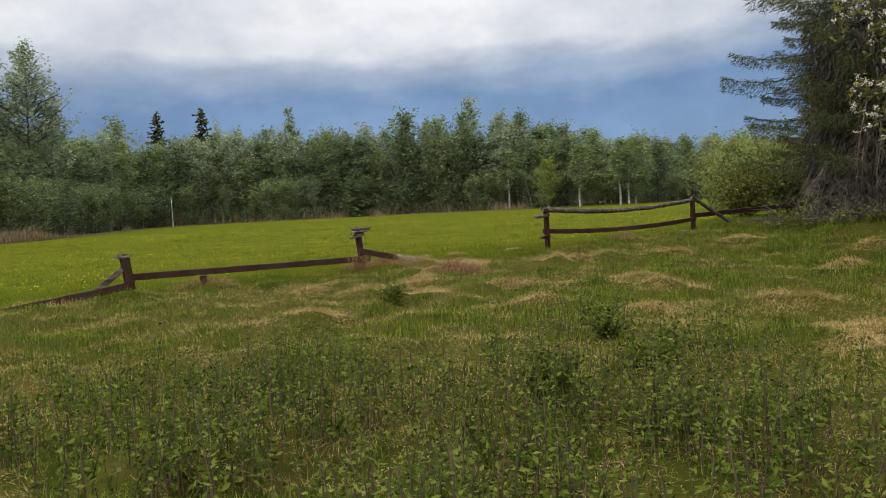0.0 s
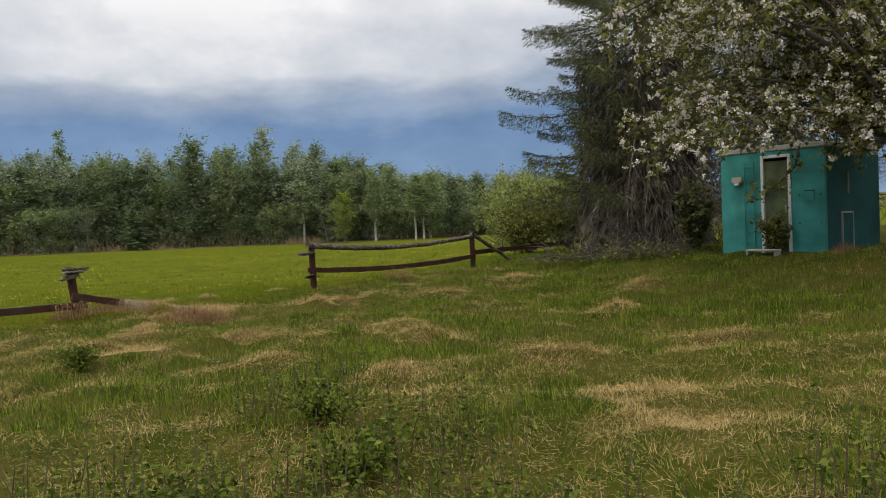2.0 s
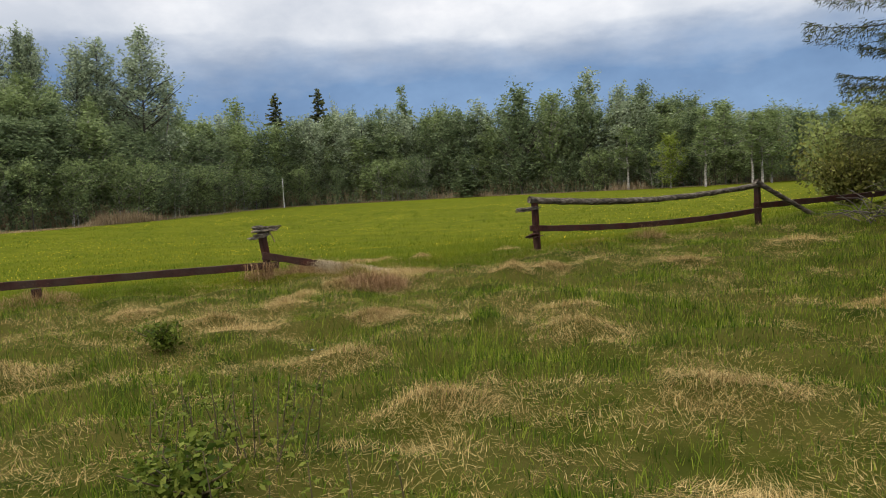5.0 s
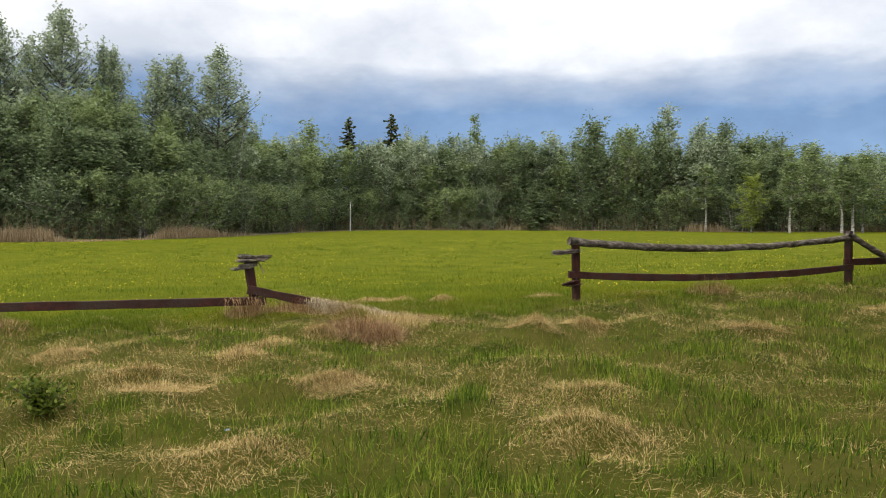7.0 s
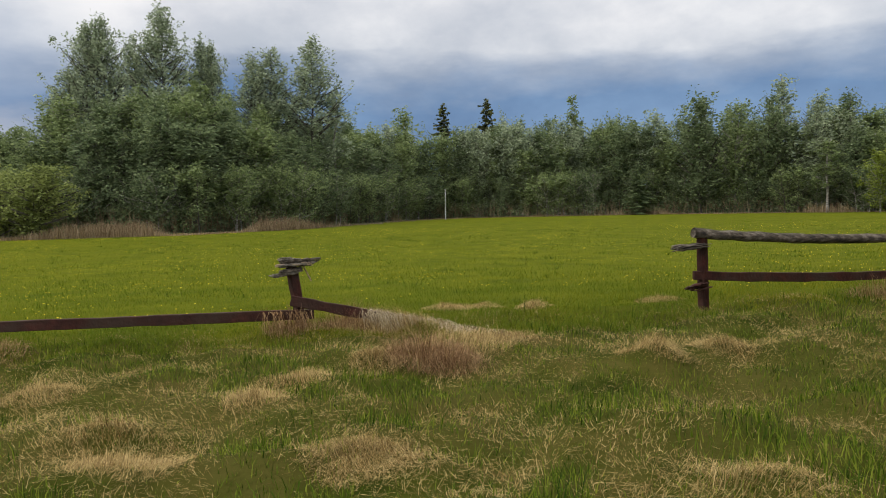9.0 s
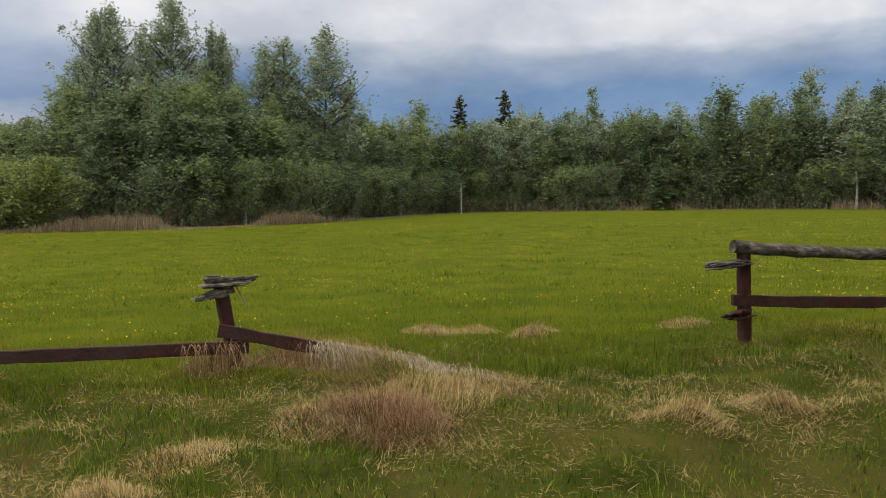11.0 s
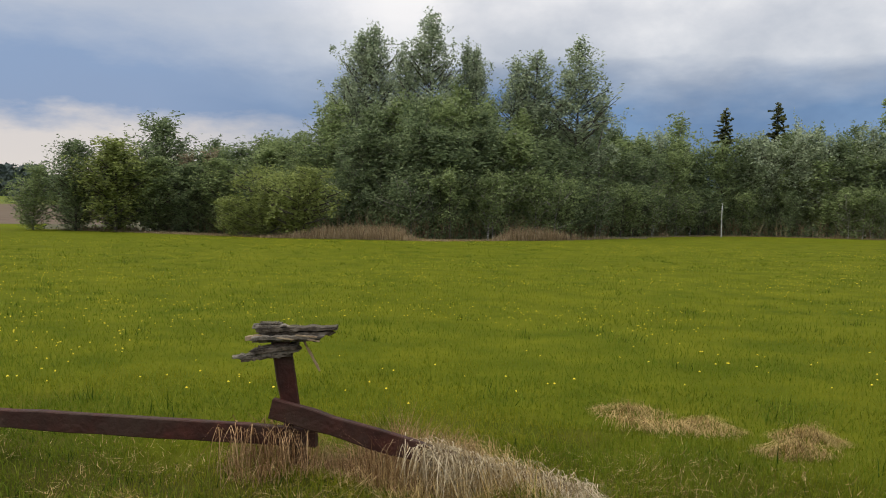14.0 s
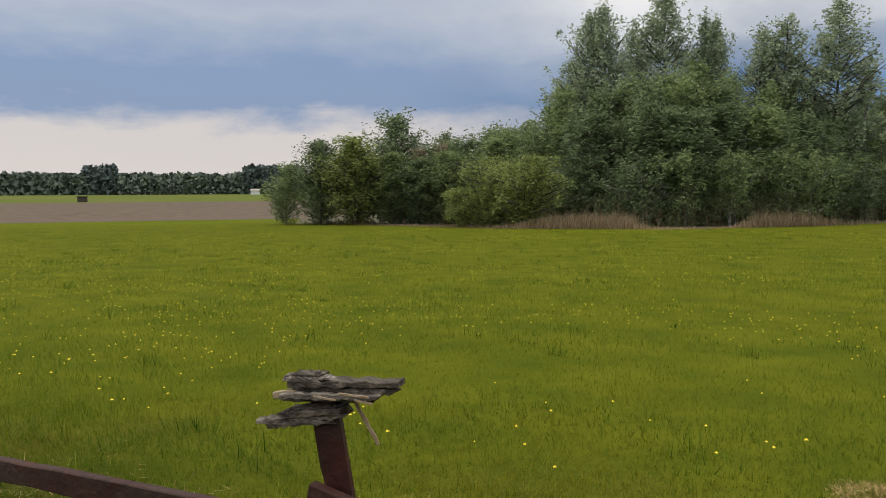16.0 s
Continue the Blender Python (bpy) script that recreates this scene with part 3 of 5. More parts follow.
rotten("rail_stub", (2.38, 19.50, 0.45), (2.70, 19.70, 0.50), 0.06, 0.075, fence_right, "broken red stub", 5, 0.09, "redboard")
part("post", plank((7.40, 22.32, 0.07), (7.38, 22.30, 1.21), 0.11, 0.11, 0, 0.004, 8), M["redboard"], fence_right)
part("brace", log((7.32, 22.20, 1.17), (8.78, 22.72, 0.34), 0.055, 0.045, 0.0, 0.12, 16), M["greywood"], fence_right, "grey round diagonal brace")
part("rail", plank((7.30, 22.24, 0.67), (12.2, 24.85, 0.75), 0.12, 0.05, 0.01, 0.006, 20), M["redboard"], fence_right)
part("short_post", plank((4.75, 20.84, 0.02), (4.75, 20.84, 0.49), 0.09, 0.09, 0, 0.004, 5), M["redboard"], fence_right)

STAKE_X, STAKE_Y = -22.0, 98.0
stake = thing("marker_stake", "thin pale stake standing at the field's edge", "stake", pose(STAKE_X, STAKE_Y, float(land(STAKE_X, STAKE_Y)) - 0.1))
h = Heap()
h.tube([(0, 0, 0), (0, 0, 1.8), (0.02, 0, 3.6)], [0.05, 0.045, 0.04], 8)
part("pole", h, M["stakewhite"], stake)
part("pole_cap", slab(0.16, 0.16, 0.05, pose(0.02, 0, 3.62)), M["stakewhite"], stake)

# ---- teal shed ----
SHED_L, SHED_R, SHED_Z = Vector((10.80, 16.91, 0)), Vector((11.50, 14.90, 0)), 0.49
wide = (SHED_R - SHED_L).length
fx = (SHED_R - SHED_L).normalized()
fy = Vector((-fx.y, fx.x, 0))
shed_pose = Matrix((fx, fy, Vector((0, 0, 1)))).transposed().to_4x4()
shed_pose.translation = SHED_L + Vector((0, 0, SHED_Z))
shed = thing("shed", "small flat-roofed teal shed with an olive door", "shed", shed_pose)
DEEP, TALL, T = 2.7, 2.14, 0.09
DX0, DX1, DTOP = 0.87, 1.48, 2.0
# local x along the front, y into the shed
part("front_wall_panel", slab(DX0, T, TALL, pose(DX0 / 2, T / 2, TALL / 2), 0.004), M["teal"], shed)
part("front_wall_panel", slab(wide - DX1, T, TALL, pose((wide + DX1) / 2, T / 2, TALL / 2), 0.004), M["teal"], shed)
part("lintel", slab(DX1 - DX0, T, TALL - DTOP, pose((DX0 + DX1) / 2, T / 2, (TALL + DTOP) / 2), 0.004), M["teal"], shed)
part("side_wall", slab(T, DEEP - T, TALL, pose(wide - T / 2, (DEEP + T) / 2 + 0.002, TALL / 2), 0.004), M["tealdark"], shed, "teal wall, darkened to carry its shade")
part("side_wall", slab(T, DEEP - T, TALL, pose(T / 2, (DEEP + T) / 2 + 0.002, TALL / 2), 0.004), M["teal"], shed)
part("back_wall", slab(wide - 2 * T - 0.004, T, TALL, pose(wide / 2, DEEP - T / 2, TALL / 2), 0.004), M["teal"], shed)
part("roof", slab(wide + 0.06, DEEP + 0.06, 0.10, pose(wide / 2, DEEP / 2, TALL + 0.052), 0.012), M["slab"], shed, "pale weathered roof slab")
part("floor_slab", slab(wide - 0.2, DEEP - 0.2, 0.06, pose(wide / 2, DEEP / 2, 0.05)), M["slab"], shed)
door = part("door", slab(DX1 - DX0 - 0.12, 0.045, DTOP - 0.08, pose((DX0 + DX1) / 2, 0.05, DTOP / 2 - 0.02)), M["olive"], shed, "faded olive-green door leaf")
part("handle", slab(0.02, 0.04, 0.11, pose(DX1 - 0.12, 0.01, 1.0), 0.004), M["lampbox"], door)
for x in (DX0 + 0.03, DX1 - 0.03):
    part("door_jamb", slab(0.058, 0.075, DTOP, pose(x, 0.012, DTOP / 2), 0.004), M["white"], shed, "white painted frame")
part("door_head", slab(DX1 - DX0, 0.075, 0.058, pose((DX0 + DX1) / 2, 0.012, DTOP + 0.03), 0.004), M["white"], shed, "white painted frame")
lamp = part("wall_lamp", slab(0.20, 0.13, 0.12, pose(0.40, -0.066, 1.60), 0.012), M["lampbox"], shed, "boxy beige wall lamp")
part("lamp_lens", slab(0.11, 0.09, 0.05, pose(0.40, -0.075, 1.52), 0.008), M["white"], lamp)
for x in (0.53, 0.73):
    part("ladder_rail", slab(0.022, 0.02, 1.75, pose(x, -0.045, 1.10), 0.003), M["teal"], shed)
for n in range(8):
    part("ladder_rung", slab(0.18, 0.016, 0.018, pose(0.63, -0.045, 0.32 + n * 0.22), 0.003), M["teal"], shed)
hatch = part("meter_hatch", slab(0.17, 0.02, 0.20, pose(1.84, -0.008, 1.20), 0.004), M["teal"], shed)
part("hatch_rim", slab(0.20, 0.012, 0.02, pose(1.84, -0.012, 1.31), 0.003), M["tealdark"], hatch)
for x in (1.64, 2.05):
    for z in (0.68, 1.23):
        part("wall_bolt", slab(0.028, 0.022, 0.028, pose(x, -0.010, z), 0.006), M["tealdark"], shed)
sd = part("side_hatch", slab(0.03, 0.48, 0.80, pose(wide + 0.012, 0.98, 0.42), 0.006), M["tealdark"], shed, "low hatch door in the wall's shade-darkened teal")
for y in (0.72, 1.24):
    part("hatch_frame", slab(0.035, 0.03, 0.84, pose(wide + 0.016, y, 0.43), 0.004), M["slab"], sd)
part("hatch_frame", slab(0.035, 0.55, 0.03, pose(wide + 0.016, 0.98, 0.86), 0.004), M["slab"], sd)
part("side_pipe", slab(0.03, 0.03, 0.45, pose(wide + 0.016, 1.05, 1.45), 0.004), M["slab"], shed)

step = thing("step_bench", "low pale wooden step in front of the shed door", "step", shed_pose @ pose(1.15, -0.55, 0.02))
part("seat", slab(0.62, 0.24, 0.035, pose(0, 0, 0.155)), M["slab"], step)
for x in (-0.28, 0.28):
    part("leg", slab(0.04, 0.22, 0.24, pose(x, 0, 0.02)), M["slab"], step)


# ---- trees ----
def broadleaf_parts(high, wide_, base, n, leaf, branches=50, lean=0.0, rise=0.9, stems=1, spread=0.3, round_=False, open_=0.0, taper=0.7):
    """Trunk and crown meshes for a broad-leaved tree: rising limbs with sprays of leaves along them, and a tapering top."""
    wood, crown = Heap(), Heap()
    pts_all = []
    for s in range(stems):
        ox, oy = (rng.uniform(-1, 1, 2) * 0.22 * wide_) if stems > 1 else (0, 0)
        tx, ty = (ox * 1.5, oy * 1.5) if stems > 1 else rng.uniform(-1, 1, 2) * lean * high
        hs = high * (rng.uniform(0.72, 0.97) if stems > 1 else 0.97)
        u = np.linspace(0, 1, 9)[:, None]
        axis = np.hstack([ox + (tx - ox) * u ** 1.4, oy + (ty - oy) * u ** 1.4, u * hs]) + np.hstack([rng.normal(0, 0.008 * high, (9, 2)) * u, 0 * u])
        r = (0.0055 * high + 0.012) / math.sqrt(stems)
        axis[0, 2] = -0.3
        wood.tube(axis, r * (1 - 0.9 * u[:, 0]) + 0.012, 6)
        for b in range(branches // stems):
            t = base + (0.98 - base) * rng.uniform(0, 1) ** 0.95
            q = (t - base) / (1 - base)
            if round_:
                env = wide_ / 2 * math.sqrt(max(0.02, 1 - (1.35 * q - 0.35) ** 2)) / (1.6 if stems > 1 else 1)
            else:
                env = wide_ / 2 * min(1.0, 0.5 + q * 1.9) * (1 - q) ** taper + 0.06
            i0 = min(7, int(t * 8))
            start = axis[i0] + (axis[i0 + 1] - axis[i0]) * (t * 8 - i0)
            a, reach = rng.uniform(0, 2 * np.pi), env * rng.uniform(0.5, 1.1)
            end = start + np.array([np.cos(a) * reach, np.sin(a) * reach, min(reach * rise * rng.uniform(0.35, 1.3), (high - start[2]) * rng.uniform(0.5, 1.0))])
            mid = (start + end) / 2 - [0, 0, 0.06 * reach]
            rb = max(0.012, r * 0.30 * (1 - t * 0.6))
            wood.add([start + [0, 0, rb], start - [0, 0, rb], mid, end], [(0, 1, 2), (0, 2, 3)])
            m = int(n / branches * rng.uniform(0.4, 1.6) * (0.6 + 0.8 * reach / (wide_ / 2)))
            # leaves sit in small clumps along the limb, with gaps between
            knots = rng.uniform(0.15 + 0.3 * open_, 1.05, max(2, m // 11))
            v = rng.choice(knots, m)[:, None]
            off = dict(zip(knots, rng.normal(0, 0.55, (len(knots), 3)) * [1, 1, 2.0]))
            line = start + (end - start) * v + np.array([off[k] for k in v[:, 0]]).reshape(-1, 3) * spread
            pts_all.append(line + np.clip(rng.normal(0, 1, (m, 3)), -1.5, 1.5) * spread * 0.5 * [0.85, 0.85, 1.7])
    pts = np.concatenate(pts_all)
    pts = pts[pts[:, 2] > 0.1]
    crown.flecks(pts, leaf)
    return wood.mesh("trunk"), crown.mesh("crown")


def conifer_parts(high, wide_, n, base=0.06):
    wood, crown = Heap(), Heap()
    wood.tube([(0, 0, -0.3), (0, 0, high * 0.5), (0, 0, high)], [0.012 * high + 0.03, 0.007 * high, 0.012], 6)
    k = int(high * 9)
    for b in range(k):
        t = base + (1 - base) * b / k
        reach = wide_ / 2 * (1 - t) ** 0.85 * rng.uniform(0.4, 1.3) + 0.04
        a = b * 2.4 + rng.uniform(-0.4, 0.4)
        start = np.array([0, 0, t * high])
        end = start + [np.cos(a) * reach, np.sin(a) * reach, -0.18 * reach + 0.25 * reach * t]
        m = max(4, int(n / k * (reach / wide_ * 3.2)))
        v = rng.uniform(0.05, 1.0, m)[:, None]
        side = rng.normal(0, 1, (m, 3)) * [0.16 * reach, 0.16 * reach, 0.05 * reach] * (1.2 - v)
        crown.flecks(start + (end - start) * v + side - np.array([0, 0, 1.0]) * rng.uniform(0, 0.12, (m, 1)) * reach, 0.09 + 0.006 * high, flat=0.2, long=2.4)
    return wood.mesh("trunk"), crown.mesh("crown")


def plant(name, meshes, leaf, bark, x, y, turn_, size, label, category="tree", group="", sink=0.0, stretch=1.0):
    m = Matrix.Translation((x, y, float(land(x, y)) - sink)) @ Matrix.Rotation(turn_, 4, "Z") @ Matrix.Diagonal((size, size, size * stretch, 1))
    t = thing(name, label, category, m, group)
    for key, me, material in (("trunk", meshes[0], bark), ("crown", meshes[1], leaf)):
        ob = new(key, me)
        if not len(me.materials):
            me.materials.append(material)
        ob.parent = t
        if me.materials[0] != material:
            ob.material_slots[0].link = "OBJECT"
            ob.material_slots[0].material = material
    return t


TALL_V = [broadleaf_parts(19.5, 7.6, 0.30, 8000, 0.145, 180, 0.03, 1.3, 1, 0.36, False, 0.25, 0.74) for _ in range(4)]
YOUNG_V = [broadleaf_parts(11.5, 4.4, 0.05, 3900, 0.145, 130, 0.03, 2.0, 1, 0.40, False, 0.0, 0.6) for _ in range(7)]
THICKET_V = [broadleaf_parts(7.5, 5.0, 0.03, 4000, 0.14, 110, 0.0, 1.6, 5, 0.38, True) for _ in range(4)]
BUSH_V = [broadleaf_parts(5.2, 6.2, 0.03, 14000, 0.10, 190, 0.0, 0.8, 7, 0.28, True) for _ in range(2)]
THIN_V = [broadleaf_parts(12, 2.6, 0.30, 1800, 0.14, 70, 0.02, 1.1, 1, 0.24, False, 0.5) for _ in range(3)]
LOW_V = [broadleaf_parts(8.0, 4.6, 0.03, 9000, 0.10, 170, 0.03, 1.6, 1, 0.32, False, 0.1, 0.6) for _ in range(4)]
CON_V = [conifer_parts(10, 3.8, 3800) for _ in range(2)]


def tree(kind, x, y, ztop, leaf, label, bark="bark", wide_=None, name="tree", group="", tall=None):
    """A tree of a kind, scaled so that its top comes to the given height."""
    meshes = kind[int(rng.integers(len(kind)))]
    full = max(v.co.z for v in meshes[1].vertices) if (meshes[1].name not in HEIGHTS) else HEIGHTS[meshes[1].name]
    HEIGHTS[meshes[1].name] = full
    across = WIDTHS.setdefault(meshes[1].name, 2 * float(np.percentile([math.hypot(v.co.x, v.co.y) for v in meshes[1].vertices], 92)))
    zs = (ztop - float(land(x, y))) / full
    xs = (wide_ / across) if wide_ else zs
    return plant(name, meshes, M[leaf], M[bark], x, y, rng.uniform(0, 6.28), xs, label, "tree", group, 0.0, zs / xs)


HEIGHTS, WIDTHS = {}, {}
TALL_SPOTS = [(-48.6, 70.5, 19.7, 5.8), (-47.6, 72.8, 20.4, 5.6), (-50.0, 70.5, 15.4, 5.6), (-44.2, 76.7, 22.6, 6.4), (-47.3, 76.9, 19.0, 5.4), (-41.8, 79.6, 19.2, 4.8), (-40.6, 79.3, 18.7, 3.6), (-37.3, 81.3, 17.8, 5.2), (-35.9, 83.1, 18.4, 5.8), (-32.7, 84.8, 19.6, 6.4)]
GREY_TALL, BIRCH = "tall deciduous tree, hazed grey-green, rising above the thicket", "slender young birch with fresh green leaves"
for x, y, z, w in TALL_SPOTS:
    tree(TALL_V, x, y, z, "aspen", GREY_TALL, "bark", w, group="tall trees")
tree(THIN_V, -31.2, 87.3, 14.0, "aspen", "thin sparse birch with few leaves", "birchbark", 3.2, "birch")
tree(LOW_V, -66.6, 49.0, 5.9, "birch", BIRCH, "birchbark", 4.0, "birch")
for x, y, z, w, leaf in ((-64.6, 51.6, 5.2, 4.0, "birch"), (-60.6, 53.6, 6.4, 4.6, "alder"), (-57.6, 55.0, 6.6, 4.6, "birch"), (-55.4, 56.6, 6.0, 4.6, "alder"), (-53.2, 58.2, 6.6, 4.8, "birch"), (-63.0, 54.8, 7.0, 4.6, "alder"), (-57.8, 60.5, 7.6, 5.0, "alder")):
    tree(LOW_V, x, y, z, leaf, "bushy tree at the thicket's end", "bark", w)
tree(LOW_V, -62.6, 50.6, 8.0, "alder", "dark bushy alder at the thicket's end", "bark", 4.6)
tree(LOW_V, -59.2, 52.2, 8.1, "willow", "light green tree at the thicket's end", "bark", 6.0)
tree(LOW_V, -61.6, 57.4, 10.9, "alder", "dark green bushy tree", "bark", 7.0)
for x, y, z in ((-60.2, 61.1, 6.9), (-58.3, 58.6, 6.2), (-57.2, 57.6, 7.0), (-55.9, 59.2, 7.4)):
    tree(THIN_V, x, y, z, "budding", "bare budding young tree with brown twigs", "birchbark", 2.6)
for x, y, z in ((-62.5, 65.1, 8.9), (-61.1, 70.0, 10.4), (-60.7, 74.9, 11.0), (-57.5, 68.5, 9.6), (-54.5, 66.0, 8.8)):
    tree(LOW_V, x, y, z, "birch", "green tree in the thicket", "bark", 5.0)
tree(BUSH_V, -44.6, 53.6, 3.4, "willow", "round light green willow bush", "bark", 4.2, "willow_bush")
tree(BUSH_V, -42.4, 56.2, 5.6, "willow", "broad round light green willow bush", "bark", 7.6, "willow_bush")
tree(CON_V, -26.9, 115.8, 15.8, "spruce", "dark slim spruce above the treetops", "bark", 7.0, "spruce")
tree(CON_V, -21.6, 120.0, 16.6, "spruce", "dark slim spruce above the treetops", "bark", 7.4, "spruce")
tree(CON_V, -0.4, 105.2, 5.2, "alder", "small green spruce at the thicket's edge", "bark", 4.0, "spruce")
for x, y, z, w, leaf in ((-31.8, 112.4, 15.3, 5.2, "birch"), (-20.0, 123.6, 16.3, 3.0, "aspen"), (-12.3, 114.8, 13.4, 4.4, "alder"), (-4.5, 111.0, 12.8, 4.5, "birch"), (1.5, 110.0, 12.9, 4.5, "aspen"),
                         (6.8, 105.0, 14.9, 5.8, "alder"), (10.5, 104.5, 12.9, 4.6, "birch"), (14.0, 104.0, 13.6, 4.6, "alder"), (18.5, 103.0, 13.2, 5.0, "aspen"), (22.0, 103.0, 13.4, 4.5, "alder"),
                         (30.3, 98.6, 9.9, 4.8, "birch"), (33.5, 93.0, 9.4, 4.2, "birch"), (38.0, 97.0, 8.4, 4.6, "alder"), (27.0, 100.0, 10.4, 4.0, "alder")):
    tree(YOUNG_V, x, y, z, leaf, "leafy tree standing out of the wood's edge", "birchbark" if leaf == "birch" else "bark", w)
tree(THIN_V, -8.2, 112.3, 15.4, "birch", "thin light green birch top above the wood", "birchbark", 2.8, "birch")
tree(THIN_V, 16.0, 106.5, 15.8, "aspen", "sparse birch rising above the wood", "birchbark", 3.6, "birch")
tree(YOUNG_V, 22.4, 92.4, 6.3, "fresh", "bright light green young birch", "birchbark", 3.4, "birch")
for x, y, z in ((25.8, 91.0, 8.2), (30.5, 90.2, 7.6), (31.6, 90.4, 7.4), (18.8, 97.5, 7.5)):
    tree(THIN_V, x, y, z, "birch", "young birch with a pale trunk", "birchbark", 3.0, "birch")

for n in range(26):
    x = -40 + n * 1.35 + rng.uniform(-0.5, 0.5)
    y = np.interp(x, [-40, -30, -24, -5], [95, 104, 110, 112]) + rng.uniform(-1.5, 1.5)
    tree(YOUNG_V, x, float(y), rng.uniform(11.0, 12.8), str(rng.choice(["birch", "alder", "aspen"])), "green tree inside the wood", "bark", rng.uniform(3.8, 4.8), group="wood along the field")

for x, y, z in ((-2.6, 109.0, 11.4), (-0.9, 111.0, 12.0), (0.9, 109.5, 11.6), (-1.6, 114.0, 12.6), (2.6, 112.0, 12.2), (-4.0, 112.5, 12.0)):
    tree(YOUNG_V, x, y, z, "alder", "green tree inside the wood", "bark", 4.6, group="wood along the field")

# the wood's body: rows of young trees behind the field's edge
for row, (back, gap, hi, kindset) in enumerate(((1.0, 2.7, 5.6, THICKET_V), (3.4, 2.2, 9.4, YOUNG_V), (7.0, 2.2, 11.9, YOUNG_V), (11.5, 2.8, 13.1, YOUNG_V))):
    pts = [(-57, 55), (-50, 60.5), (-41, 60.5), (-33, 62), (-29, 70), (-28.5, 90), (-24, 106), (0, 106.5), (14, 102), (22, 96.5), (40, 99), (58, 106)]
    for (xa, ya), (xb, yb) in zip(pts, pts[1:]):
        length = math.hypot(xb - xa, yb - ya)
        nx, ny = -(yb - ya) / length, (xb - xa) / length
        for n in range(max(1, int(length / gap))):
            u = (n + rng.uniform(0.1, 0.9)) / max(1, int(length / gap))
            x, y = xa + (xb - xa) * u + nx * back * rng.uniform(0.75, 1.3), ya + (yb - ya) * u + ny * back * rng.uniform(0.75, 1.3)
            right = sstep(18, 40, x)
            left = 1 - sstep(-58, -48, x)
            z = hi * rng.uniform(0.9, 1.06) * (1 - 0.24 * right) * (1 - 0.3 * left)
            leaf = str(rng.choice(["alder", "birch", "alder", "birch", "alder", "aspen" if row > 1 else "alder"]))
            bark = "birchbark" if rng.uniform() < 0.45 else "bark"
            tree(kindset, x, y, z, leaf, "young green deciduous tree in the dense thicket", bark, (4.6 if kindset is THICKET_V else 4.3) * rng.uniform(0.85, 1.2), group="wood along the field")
for x, y, z, w in ((21.4, 46.6, 5.2, 5.0), (24.5, 50.0, 4.8, 5.0), (28, 55, 5.0, 5.5)):
    tree(BUSH_V, x, y, z, "willow", "pale green willow bush beyond the fence", "bark", w, "willow_bush")


# undergrowth that closes the foot of the wood: low leaves and brown twigs
low_leaf, low_twig = Heap(), Heap()
u = rng.uniform(0, 1, 46000)
ux = np.interp(u, np.linspace(0, 1, 12), [-58, -50, -42, -34, -29.5, -29.5, -27, -20, 0, 14, 32, 58])
uy = np.interp(u, np.linspace(0, 1, 12), [55, 59.5, 59.5, 61, 70, 88, 104, 106, 106.5, 102, 97, 106]) + np.abs(rng.normal(0, 3.2, len(u)))
uh = rng.uniform(0, 1, len(u)) ** 1.3 * (1.2 + 2.2 * vnoise(ux, uy, 4.0, 91))
low_leaf.flecks(np.stack([ux, uy, land(ux, uy) + uh], 1)[:34000], 0.17)
for px, py in zip(ux[34000:39000], uy[34000:39000]):
    z, hi, dx = float(land(px, py)), rng.uniform(0.8, 2.6), rng.normal(0, 0.35)
    low_twig.add([(px - 0.025, py, z - 0.1), (px + 0.025, py, z - 0.1), (px + dx, py + 0.05, z + hi)], [(0, 1, 2)])
    low_twig.add([(px + dx * 0.4, py, z + hi * 0.4), (px + dx * 0.4 + 0.03, py, z + hi * 0.42), (px - dx, py - 0.1, z + hi * 0.9)], [(0, 1, 2)])
tagged(part("undergrowth", low_leaf, M["alder"]), "low leafy undergrowth at the foot of the wood", "undergrowth", kind="stuff")
tagged(part("undergrowth_twigs", low_twig, M["reed"]), "brown bare twigs at the foot of the wood", "undergrowth", kind="stuff")


